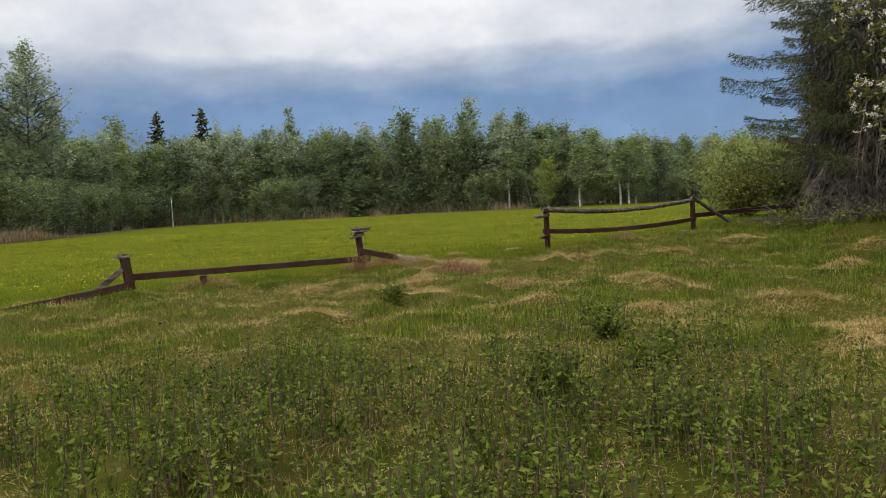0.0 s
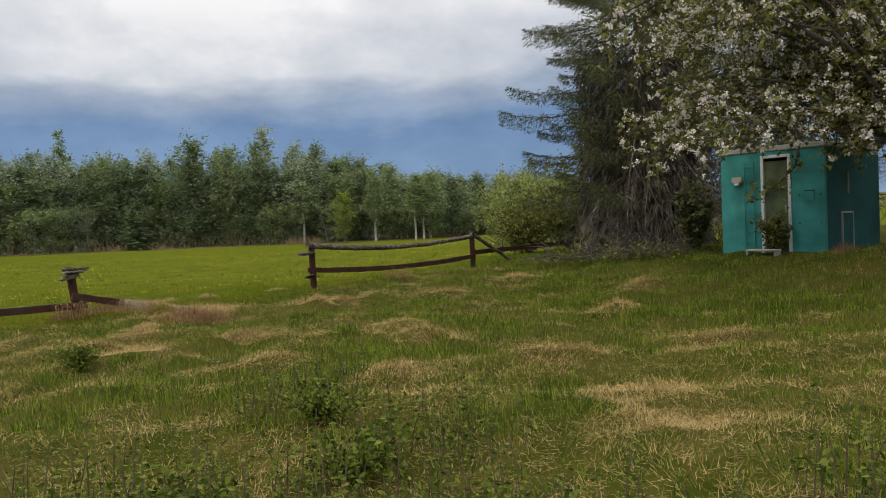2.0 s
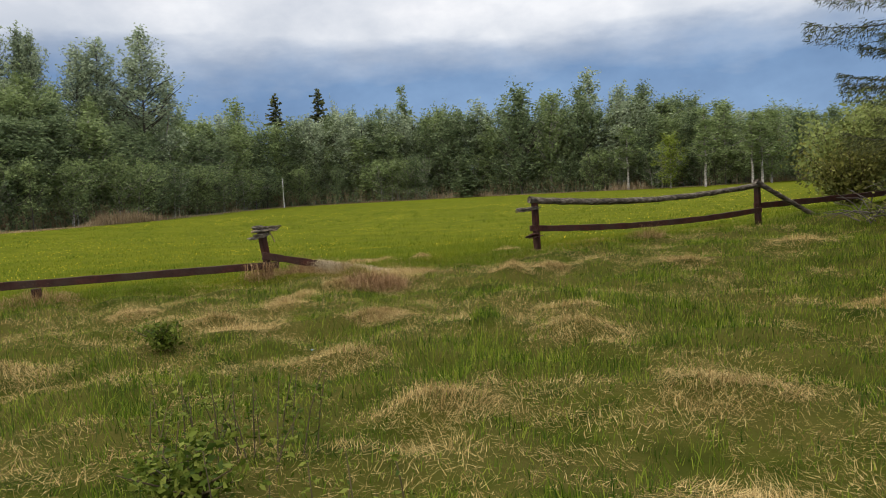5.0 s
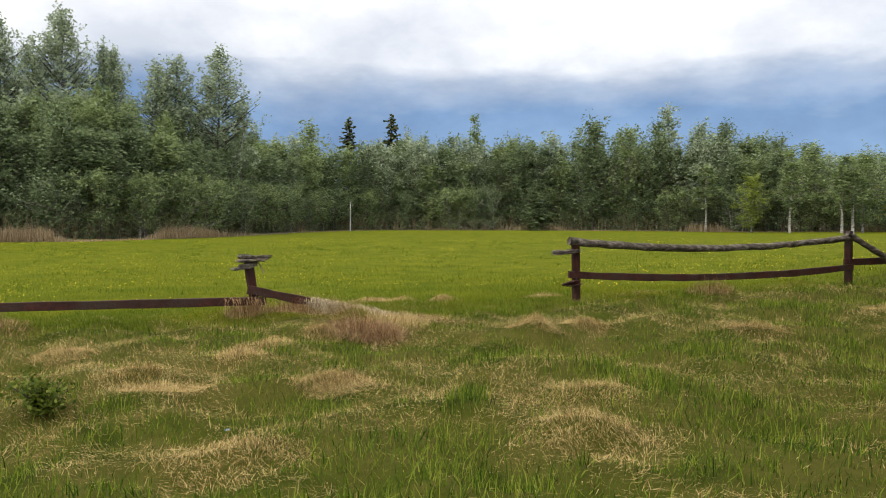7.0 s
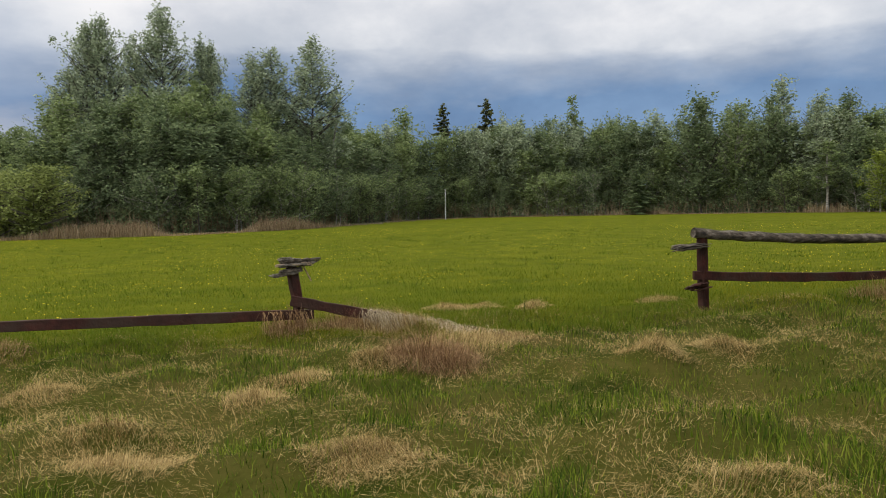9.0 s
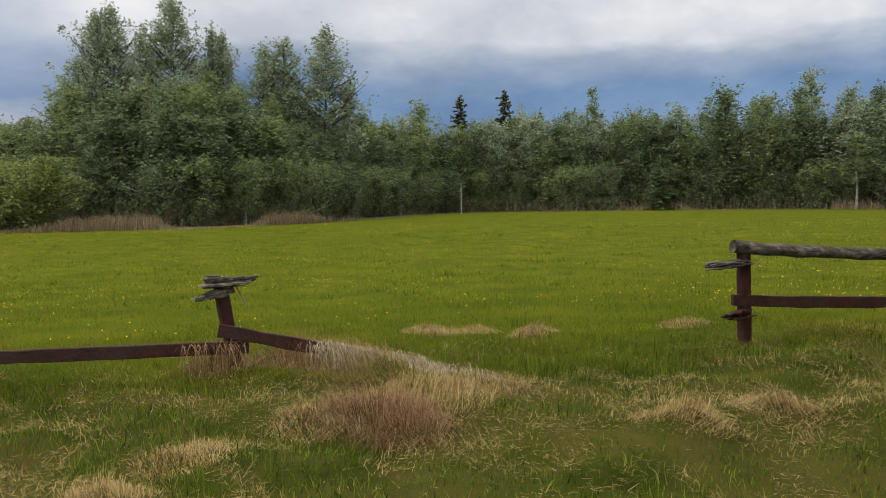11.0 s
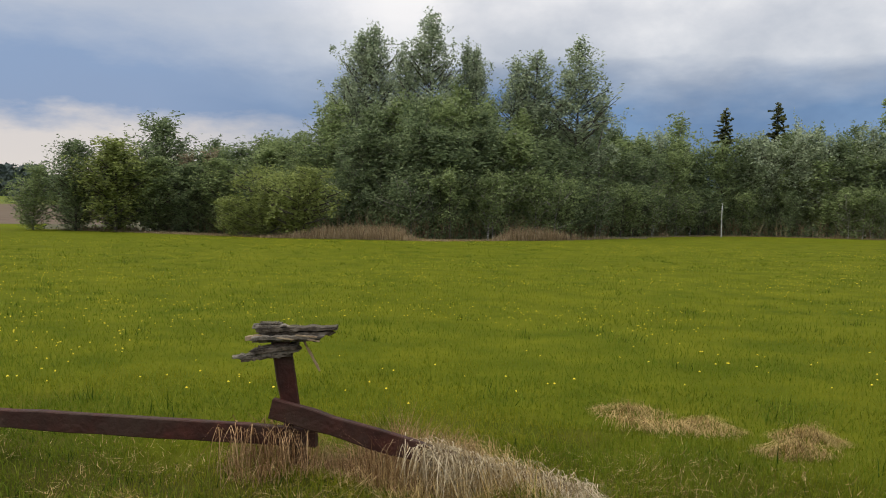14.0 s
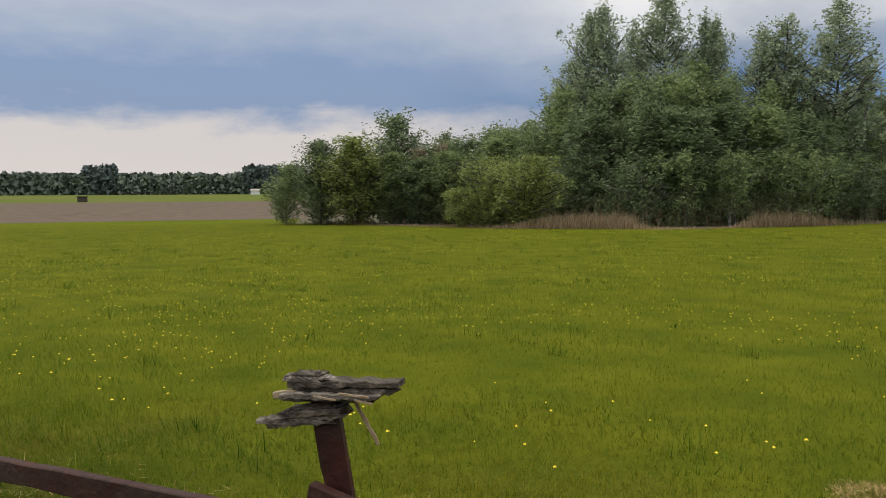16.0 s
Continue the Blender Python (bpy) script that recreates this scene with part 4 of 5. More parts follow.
# ---- old spruce, with a second one behind ----
def old_spruce(x, y, high, wide_, n_branch, label, seed, skirt=False, dense=250):
    g = np.random.default_rng(seed)
    t = thing("spruce", label, "spruce tree", Matrix.Translation((x, y, float(land(x, y)))))
    trunk, boughs, sprays, dead = Heap(), Heap(), Heap(), Heap()
    trunk.tube([(0, 0, -0.3), (0, 0, 0.5), (0.05, 0, high * 0.5), (0, 0, high)], [0.34, 0.27, 0.17, 0.02], 9, 0.08)
    for b in range(n_branch):
        u = (b + 0.5) / n_branch
        z0 = 1.5 + (high - 1.8) * u ** 1.2
        reach = wide_ / 2 * (1 - 0.93 * (z0 / high)) * g.uniform(0.65, 1.1) * (0.82 if z0 < 4 and not skirt else 1.0)
        a = b * 2.399 + g.uniform(-0.3, 0.3)
        if not skirt and (z0 < 1.7 or z0 < 3.3 and -0.8 * math.cos(a) + 0.6 * math.sin(a) < 0.1):
            continue
        s = np.linspace(0, 1, 9)[:, None]
        drop = -0.55 * s + 0.42 * s ** 2.6
        way = np.array([np.cos(a), np.sin(a), 0])
        axis = np.array([0, 0, z0]) + way * reach * s + np.array([0, 0, 1]) * drop * reach * 0.75
        axis[:, 2] = np.maximum(axis[:, 2], 0.25)
        boughs.tube(axis, 0.035 * (1 - 0.85 * s[:, 0]) * (0.5 + reach / wide_), 5)
        side = np.cross(way, [0, 0, 1])
        m = int(dense * reach)
        v = g.uniform(0.22, 1.0, m)
        base = np.stack([np.interp(v, s[:, 0], axis[:, c]) for c in range(3)], 1)
        lat = g.normal(0, 0.22, m) * (1.15 - v) * reach * 0.75
        hang = g.uniform(0, 1, m) ** 1.5 * (0.16 + 0.3 * g.uniform(0, 1)) - 0.05
        cpt = base + side * lat[:, None] - np.array([0, 0, 1]) * hang[:, None]
        # drooping twigs: narrow pointed sprays
        L, W = g.uniform(0.06, 0.17, m), g.uniform(0.006, 0.012, m)
        d = way * g.normal(0.55, 0.4, m)[:, None] + side * (np.sign(lat) * g.uniform(0.1, 0.8, m))[:, None] + np.array([0, 0, -1]) * g.uniform(-0.1, 0.85, m)[:, None]
        d /= np.linalg.norm(d, axis=1)[:, None]
        w = np.cross(d, g.normal(size=(m, 3)))
        w /= np.linalg.norm(w, axis=1)[:, None] + 1e-9
        q = np.stack([cpt + w * W[:, None], cpt - w * W[:, None], cpt + d * (L * 1.15)[:, None]], 1).reshape(-1, 3)
        sprays.add(q, np.arange(3 * m).reshape(-1, 3))
    for b in range(60 if skirt else 190):
        a, z0 = g.uniform(0, 6.283), g.uniform(0.9, 4.6)
        reach = g.uniform(0.5, 2.7)
        heavy = not skirt and b < 18
        if heavy:
            a, z0, reach = radians(g.uniform(165, 300)), g.uniform(2.2, 4.8), g.uniform(1.5, 3.0)
        way = np.array([np.cos(a), np.sin(a), 0])
        s = np.linspace(0, 1, 8)[:, None]
        axis = np.array([0, 0, z0]) + way * reach * s ** 0.85 + np.array([0, 0, -1]) * (z0 * g.uniform(0.55, 0.97)) * s ** 1.5
        axis += g.normal(0, 0.05, axis.shape) * s
        dead.tube(axis, (0.034 if heavy else 0.016) * (1 - 0.85 * s[:, 0]), 5)
        for k in range(60 if heavy else 14):
            p0 = axis[int(g.integers(2, 8))]
            d = way * g.uniform(0.0, 0.5) + np.cross(way, [0, 0, 1]) * g.normal(0, 0.5) + np.array([0, 0, -g.uniform(0.1, 0.9)])
            dead.tube([p0, p0 + d * 0.25, p0 + d * g.uniform(0.35, 0.6) + [0, 0, -0.05]], [0.006, 0.005, 0.002], 3)
    # brown dead twigs that fill the shade round the trunk
    inner, m = Heap(), 2500 if skirt else 15000
    q, a, z0 = 1.7 * np.sqrt(g.uniform(0, 1, m)), g.uniform(0, 6.283, m), g.uniform(0.0, 5.2, m)
    c = np.stack([q * np.cos(a), q * np.sin(a), z0], 1)
    d = np.stack([np.cos(a) * 0.35, np.sin(a) * 0.35, -g.uniform(0.3, 1.0, m)], 1) * g.uniform(0.2, 0.5, m)[:, None] + g.normal(0, 0.07, (m, 3))
    w = np.cross(d, g.normal(size=(m, 3)))
    w *= (g.uniform(0.012, 0.030, m) / (np.linalg.norm(w, axis=1) + 1e-9))[:, None]
    inner.add(np.stack([c - w, c + w, c + d], 1).reshape(-1, 3), np.arange(3 * m).reshape(-1, 3))
    tagged(part("twig_tangle", inner, M["bark"], t, "tangle of dead brown twigs"), kind="stuff")
    part("trunk", trunk, M["bark"], t, "grey-brown bark")
    part("bough_wood", boughs, M["bark"], t)
    part("foliage", sprays, M["spruce"], t, "dark drooping needle sprays")
    part("dead_wood", dead, M["deadwood"], t, "bare grey hanging branches")
    return t


old_spruce(11.9, 21.0, 17, 9.4, 230, "large old spruce with bare grey lower branches", 3, False, 380)
old_spruce(17.0, 20.8, 16, 9.0, 120, "dark spruce behind the teal shed", 5, True, 130)
old_spruce(15.6, 26.0, 13, 8.5, 110, "dark spruce beyond the old spruce", 7, True, 130)
old_spruce(20.5, 26.5, 15, 9.0, 90, "dark spruce in the row behind the shed", 8, True, 110)
old_spruce(16.6, 14.6, 14, 6.4, 110, "dark spruce close behind the teal shed", 6, True, 130)


# ---- apple tree in blossom, and a leafy neighbour ----
def garden_tree(x, y, name, label, category, seed, heading, fan, reach_, rise_, limbs, leaf, bloom, twigs=34, leaf_size=0.055):
    g = np.random.default_rng(seed)
    t = thing(name, label, category, Matrix.Translation((x, y, float(land(x, y)))))
    wood, leaves_, flower = Heap(), Heap(), Heap()
    wood.tube([(0, 0, -0.2), (0.05, 0, 0.8), (-0.1, 0.1, 1.7)], [0.19, 0.15, 0.13], 9, 0.08)
    tips, blooms = [], []
    for b in range(limbs):
        main = b < limbs * 0.8
        a = radians(heading + g.uniform(-fan, fan)) if main else g.uniform(0, 6.28)
        reach = g.uniform(*reach_) if main else g.uniform(1.0, 2.2)
        rise = g.uniform(*rise_)
        s = np.linspace(0, 1, 9)[:, None]
        axis = np.array([-0.1, 0.1, 1.6]) + np.array([np.cos(a), np.sin(a), 0]) * reach * s + np.array([0, 0, 1]) * (rise * np.sin(s * 2.0) - 0.35 * s ** 2)
        axis += g.normal(0, 0.06, axis.shape) * s
        wood.tube(axis, 0.045 * (1 - 0.85 * s[:, 0]) * reach / 3.5, 6, 0.08)
        for k in range(twigs):
            p = axis[int(g.integers(2, 9))]
            d = g.normal(0, 1, 3) * [1, 1, 0.75]
            d /= np.linalg.norm(d)
            e = p + d * g.uniform(0.25, 0.85)
            wood.tube([p, (p + e) / 2 + [0, 0, 0.04], e], [0.011, 0.007, 0.003], 3)
            m = int(g.integers(10, 30))
            v = g.uniform(0.15, 1.08, m)[:, None]
            tips.append(p + (e - p) * v + g.normal(0, 0.075, (m, 3)))
            if bloom:
                for _ in range(int(g.integers(1, 7))):
                    c = p + (e - p) * g.uniform(0.4, 1.0) + g.normal(0, 0.05, 3)
                    blooms.append(c + g.normal(0, 0.024, (int(g.integers(9, 18)), 3)))
    if bloom:
        # a twig that hangs down in front of the shed
        pts = np.array([(9.3, 13.3, 3.0), (9.25, 13.35, 2.55), (9.2, 13.4, 2.15), (9.0, 13.6, 1.85), (8.75, 13.8, 1.72)]) - [x, y, float(land(x, y))]
        wood.tube(pts, [0.03, 0.024, 0.016, 0.010, 0.004], 5)
        for p in pts[2:]:
            tips.append(p + g.normal(0, 0.09, (34, 3)))
    leaves_.leaves(np.concatenate(tips), leaf_size, 0.2, 1.7)
    part("trunk", wood, M["bark"], t, "dark bark")
    part("crown", leaves_, M[leaf], t)
    if bloom:
        flower.leaves(np.concatenate(blooms), 0.034, 0.0, 1.1)
        part("blossom", flower, M["blossom"], t, "clusters of white-pink blossom")


garden_tree(10.5, 11.7, "apple_tree", "old apple tree in white blossom leaning over the grass", "apple tree", 12, 140, 34, (2.2, 5.0), (0.7, 4.2), 40, "apple", True)
garden_tree(13.3, 12.3, "leafy_tree", "yellow-green leafy tree beside the teal shed", "tree", 14, 132, 32, (1.4, 3.2), (0.4, 3.4), 26, "apple", False, 30, 0.06)


def brush(x, y, r, high, n, label, seed, leafy=0):
    """A tangle of dead twigs, with some leaves."""
    g = np.random.default_rng(seed)
    t = thing("brushwood", label, "brushwood", Matrix.Translation((x, y, float(land(x, y)))))
    h = Heap()
    for _ in range(n):
        a, q = g.uniform(0, 6.28), r * math.sqrt(g.uniform(0, 1))
        p = np.array([q * math.cos(a), q * math.sin(a), g.uniform(-0.05, high * 0.6)])
        d = g.normal(0, 1, 3) * [1, 1, 0.55]
        d = d / np.linalg.norm(d) * g.uniform(0.4, 1.2)
        e = p + d
        e[2] = abs(e[2])
        h.tube([p, (p + e) / 2 + [0, 0, 0.08], e], [0.012, 0.009, 0.003], 4)
    tagged(part("twig_tangle", h, M["bark"], t, "dark dead twigs"), kind="stuff")
    if leafy:
        q, a = r * np.sqrt(g.uniform(0, 1, leafy)), g.uniform(0, 6.28, leafy)
        c = np.stack([q * np.cos(a), q * np.sin(a), np.abs(g.normal(0.25, 0.5, leafy)) * high], 1)
        h = Heap()
        h.leaves(c, 0.06, 0.2, 1.7)
        tagged(part("foliage", h, M["apple"], t), kind="stuff")


brush(9.9, 18.4, 0.9, 0.3, 110, "tangle of dead twigs between spruce and shed", 21, 500)
brush(9.6, 20.4, 1.1, 0.3, 90, "dead branches lying under the old spruce", 22, 400)


def shrub(x, y, z, r, high, n, leaf, size, label, seed, name="shrub"):
    g = np.random.default_rng(seed)
    t = thing(name, label, "shrub", Matrix.Translation((x, y, z)))
    wood, lv = Heap(), Heap()
    tips = []
    for _ in range(max(6, n // 45)):
        a, q = g.uniform(0, 6.28), r * g.uniform(0.2, 1.0)
        e = np.array([q * math.cos(a), q * math.sin(a), high * g.uniform(0.45, 1.0)])
        mid = e * [0.4, 0.4, 0.55]
        wood.tube([(0, 0, -0.05), mid, e], [0.010, 0.007, 0.003], 4)
        v = g.uniform(0.2, 1.05, 45)[:, None]
        tips.append(np.where(v < 0.5, mid * v * 2, mid + (e - mid) * (v - 0.5) * 2) + g.normal(0, 0.12 * r, (45, 3)))
    pts = np.concatenate(tips)
    lv.leaves(pts[pts[:, 2] > 0.02], size, 0.2, 1.7)
    tagged(part("stem_tangle", wood, M["weedstem"], t), kind="stuff")
    tagged(part("foliage", lv, M[leaf], t), kind="stuff")


sx, sy, sz = shed_pose @ Vector((1.2, -0.22, 0.0))
shrub(sx, sy, float(land(sx, sy)), 0.42, 0.85, 900, "apple", 0.05, "leafy shrub growing before the shed door", 31)
shrub(11.0, 25.9, float(land(11.0, 25.9)), 1.5, 1.8, 3200, "apple", 0.07, "fresh yellow-green shrub beside the fence", 36)
shrub(11.6, 27.6, float(land(11.6, 27.6)), 1.4, 2.4, 5200, "willow", 0.08, "yellow-green shrub beyond the fence's end", 32)
shrub(13.2, 27.2, float(land(13.2, 27.2)), 1.7, 3.0, 6000, "willow", 0.08, "yellow-green shrub behind the old spruce", 33)
shrub(10.65, 17.6, float(land(10.65, 17.6)), 0.45, 1.6, 2200, "spruce", 0.07, "dark young spruce against the shed's corner", 34)
for n, (x, y, r, hh) in enumerate(((-1.44, 13.0, 0.34, 0.26), (0.32, 9.1, 0.30, 0.26), (0.22, 7.9, 0.36, 0.28), (-0.7, 7.3, 0.3, 0.34))):
    shrub(x, y, float(top(x, y)), r, hh, 1100, "weed", 0.026, "low dark green herb clump in the meadow", 40 + n, "herb_clump")

# ---- far distance ----
far = Heap()
fard = Heap()
for _ in range(2600):
    az_ = radians(rng.uniform(-112, -52))
    d = rng.uniform(430, 520)
    x, y = math.sin(az_) * d, 14 + math.cos(az_) * d
    dark = vnoise(math.degrees(az_) * 10, 0, 38, 31) > 0.52
    hi = rng.uniform(9, 13) * (1.25 if dark else 0.9)
    z = float(land(x, y))
    m = 34
    v = rng.uniform(0, 1, m)
    c = np.stack([x + rng.normal(0, 1, m) * (1.25 - v) * (1.6 if dark else 2.2), y + rng.normal(0, 1, m) * (1.25 - v) * 2, z + v * hi], 1)
    (fard if dark else far).leaves(c, 2.1, 0.0, 1.3)
tagged(part("far_woods", far, M["hazed_leaf"]), "hazy line of distant mixed woods", "woods", kind="stuff")
tagged(part("far_spruce_woods", fard, M["hazed_dark"]), "dark line of distant spruce woods", "woods", kind="stuff")
for az_, d, sx, sz in ((-77.0, 250, 2.7, 1.5),):
    x, y = math.sin(radians(az_)) * d, 14 + math.cos(radians(az_)) * d
    hutm = Matrix.Translation((x, y, float(land(x, y)))) @ Matrix.Rotation(radians(-az_), 4, "Z")
    hut = thing("field_hut", "small dark hut far out on the field", "hut", hutm)
    part("wall", slab(sx, 2.4, sz, pose(0, 0, sz / 2)), M["hut"], hut)
    part("roof", slab(sx + 0.4, 2.8, 0.18, pose(0, 0, sz + 0.092)), M["hut"], hut)
for az_, d in ((-65.9, 405),):
    x, y = math.sin(radians(az_)) * d, 14 + math.cos(radians(az_)) * d
    bm_ = Matrix.Translation((x, y, float(land(x, y)))) @ Matrix.Rotation(radians(-az_), 4, "Z")
    barn = thing("farmhouse", "small white house at the distant wood", "house", bm_)
    part("wall", slab(4.4, 4.0, 2.0, pose(0, 0, 1.0)), M["white"], barn)
    roof = bmesh.new()
    vs = [roof.verts.new(c) for c in ((-2.4, -2.3, 2.0), (2.4, -2.3, 2.0), (2.4, 2.3, 2.0), (-2.4, 2.3, 2.0), (-2.4, 0, 3.0), (2.4, 0, 3.0))]
    for f in ((0, 1, 5, 4), (2, 3, 4, 5), (0, 4, 3), (1, 2, 5), (3, 2, 1, 0)):
        roof.faces.new([vs[n] for n in f])
    part("roof", roof, M["slab"], barn)


# ---- grasses ----
def blades(x, y, length, width, lean, droop=0.25, lift=0.0, face=None, simple=False):
    """Bent, tapering blades rooted on the ground."""
    n = len(x)
    z = top(x, y) - 0.012 + lift
    a = rng.uniform(0, 2 * np.pi, n) if face is None else face
    L = np.broadcast_to(length, (n,))
    W = np.broadcast_to(width, (n,)) / 2
    out = np.stack([np.cos(a), np.sin(a), np.zeros(n)], 1)
    b = a + np.pi / 2 + rng.normal(0, 0.5, n)
    side = np.stack([np.cos(b), np.sin(b), np.zeros(n)], 1) * W[:, None]
    root = np.stack([x, y, z], 1)
    upv = np.array([0, 0, 1.0])
    mid = root + out * (L * lean * 0.4)[:, None] + upv * (L * 0.58 * np.sqrt(np.clip(1 - lean ** 2 * 0.8, 0.02, 1)))[:, None]
    tip = root + out * (L * (lean * 0.95 + droop * 0.3))[:, None] + upv * (L * np.clip(np.sqrt(np.clip(1 - lean ** 2, 0.0, 1)) - droop * lean, 0.05, 1))[:, None]
    if simple:
        h = Heap()
        return h.add(np.stack([root - side, root + side, tip], 1).reshape(-1, 3), np.arange(n * 3).reshape(-1, 3))
    v = np.stack([root - side, root + side, mid + side * 0.7, mid - side * 0.7, tip], 1).reshape(-1, 3)
    i0 = np.arange(n)[:, None] * 5
    h = Heap()
    h.add(v, np.concatenate([i0 + [0, 1, 2], i0 + [0, 2, 3], i0 + [3, 2, 4]]))
    return h


def scatter(n, x0, x1, y0, y1, keep):
    x, y = rng.uniform(x0, x1, n), rng.uniform(y0, y1, n)
    k = rng.uniform(0, 1, n) < keep(x, y)
    return x[k], y[k]


def inside(x, y):
    return 1 - sstep(-0.5, 1.4, y - fence_y(x) + 1.2 * (vnoise(x, y, 1.1, 22) - 0.5))


SHED_BACK = lambda x, y: (x > 10.6) & (x < 14.6) & (y > 14.6) & (y < 18.2)
def parched(x, y):
    return np.clip(dryness(x, y) * 0.8 + 1.25 * mound(x, y) - 0.12, 0, 1)


def combed(x, y):
    return 12 * vnoise(x, y, 0.45, 44) + rng.normal(0, 0.8, len(x))


NEAR = lambda x, y: (1 - 0.55 * sstep(5, 12, np.abs(x - 1))) * ~SHED_BACK(x, y)
x, y = scatter(540000, -11, 13.5, 2.2, 24.5, lambda x, y: inside(x, y) * (1 - 0.80 * parched(x, y)) * NEAR(x, y))
lush = vnoise(x, y, 0.8, 41)
long_, wide2, lean_ = rng.uniform(0.05, 0.15, len(x)) * (0.5 + 1.2 * lush) * (1 - 0.55 * parched(x, y)), rng.uniform(0.004, 0.009, len(x)), rng.uniform(0.1, 0.75, len(x))
bent = np.arange(len(x)) % 3 == 0
g1 = blades(x[bent], y[bent], long_[bent], wide2[bent], lean_[bent])
flat_ = blades(x[~bent], y[~bent], long_[~bent] * 0.85, wide2[~bent], lean_[~bent], simple=True)
g1.add(np.concatenate(flat_.v), np.concatenate(flat_.f[3]))
tagged(part("meadow_grass", g1, M["blade"]), "uncut green meadow grass", "grass", kind="stuff")
x, y = scatter(900000, -11, 13.5, 2.2, 24.5, lambda x, y: inside(x, y) * (0.06 + 0.94 * parched(x, y)) * NEAR(x, y))
lay_ = np.where(rng.uniform(0, 1, len(x)) < 0.45, rng.uniform(0.3, 0.85, len(x)), np.clip(rng.normal(0.93, 0.06, len(x)), 0.6, 0.995))
g2 = blades(x, y, rng.uniform(0.035, 0.11, len(x)), rng.uniform(0.0022, 0.0046, len(x)), lay_, 0.5, 0.015 + 0.055 * rng.uniform(0, 1, len(x)) * (0.4 + 0.6 * parched(x, y)), combed(x, y), True)
tagged(part("dry_grass", g2, M["straw"]), "flattened straw-coloured dry grass in patches", "grass", kind="stuff")

fr = rng.uniform(0, 1, 420000) ** 1.3
d = 2.0 * (70 / 2.0) ** fr
a = rng.uniform(radians(-105), radians(48), len(d))
x, y = 0.5 + np.sin(a) * d, 15 + np.cos(a) * d
k = (y - fence_y(x) > -0.6) & (beyond_edge(x, y) < 0)
x, y, d = x[k], y[k], d[k]
long_, wide2 = rng.uniform(0.045, 0.11, len(x)) * (0.6 + 0.9 * vnoise(x, y, 1.7, 47)), np.clip(0.0016 * d ** 0.75, 0.0035, 0.03) * rng.uniform(0.7, 1.3, len(x))
lean_ = rng.uniform(0.2, 0.85, len(x))
nearby = d < 7
g3 = blades(x[nearby], y[nearby], long_[nearby], wide2[nearby], lean_[nearby])
far_ = blades(x[~nearby], y[~nearby], long_[~nearby], wide2[~nearby], lean_[~nearby], simple=True)
g3.add(np.concatenate(far_.v), np.concatenate(far_.f[3]))
tagged(part("field_grass", g3, M["fblade"]), "even bright green grass of the field", "grass", kind="stuff")

# tufts of taller, darker grass standing out of the field
x, y = scatter(520, -34, 18, 18, 60, lambda x, y: (y - fence_y(x) > 1.0) * (beyond_edge(x, y) < -2))
tx, ty = np.repeat(x, 46), np.repeat(y, 46)
spread_ = np.repeat(rng.uniform(0.05, 0.16, len(x)), 46)
tx, ty = tx + rng.normal(0, 1, len(tx)) * spread_ * 1.5, ty + rng.normal(0, 1, len(ty)) * spread_
h = blades(tx, ty, rng.uniform(0.08, 0.2, len(tx)), rng.uniform(0.006, 0.012, len(tx)), rng.uniform(0.1, 0.7, len(tx)), simple=True)
tagged(part("field_tufts", h, M["blade"]), "taller dark green tufts in the field", "grass", kind="stuff")

# dandelions
x, y = scatter(22000, -42, 24, 17, 62, lambda x, y: (y - fence_y(x) > 1.5) * (beyond_edge(x, y) < 0) * sstep(0.3, 0.8, vnoise(x, y, 2.6, 51)))
h = Heap()
z = top(x, y) + rng.uniform(0.10, 0.22, len(x))
ang, rad = rng.uniform(0, 6.28, len(x)), rng.uniform(0.008, 0.0125, len(x))
ring = [np.stack([x + rad * np.cos(ang + k * 1.0472), y + rad * np.sin(ang + k * 1.0472), z + 0.004 * ((k % 2) - 0.5)], 1) for k in range(6)]
i0 = np.arange(len(x))[:, None] * 7
h.add(np.stack(ring + [np.stack([x, y, z + rad * 0.9], 1)], 1).reshape(-1, 3), np.concatenate([i0 + [k, (k + 1) % 6, 6] for k in range(6)]))
tagged(part("dandelions", h, M["yellow"]), "scattered yellow dandelion heads in the field", "flowers", kind="stuff")


def tussock(x, y, r, high, n, material, name="grass_tussock", label="mound of bleached dry grass", sx=1.0, lay=0.8):
    """A mound of long drooping dry blades."""
    q, a = np.sqrt(rng.uniform(0, 1, n)), rng.uniform(0, 6.28, n)
    px, py = x + q * r * np.cos(a) * sx, y + q * r * np.sin(a)
    h = blades(px, py, high * rng.uniform(0.7, 1.5, n) * (1.25 - 0.6 * q), rng.uniform(0.0018, 0.004, n), np.clip(rng.normal(lay, 0.2, n) * (0.35 + 0.75 * q), 0, 0.985), 0.7, 0.0, (a + rng.normal(0, 0.7, n)) if lay < 0.9 else rng.uniform(0, 6.28) + rng.normal(0, 0.8, n))
    return tagged(part(name, h, M[material]), label, "grass tussock", "grass tussocks")


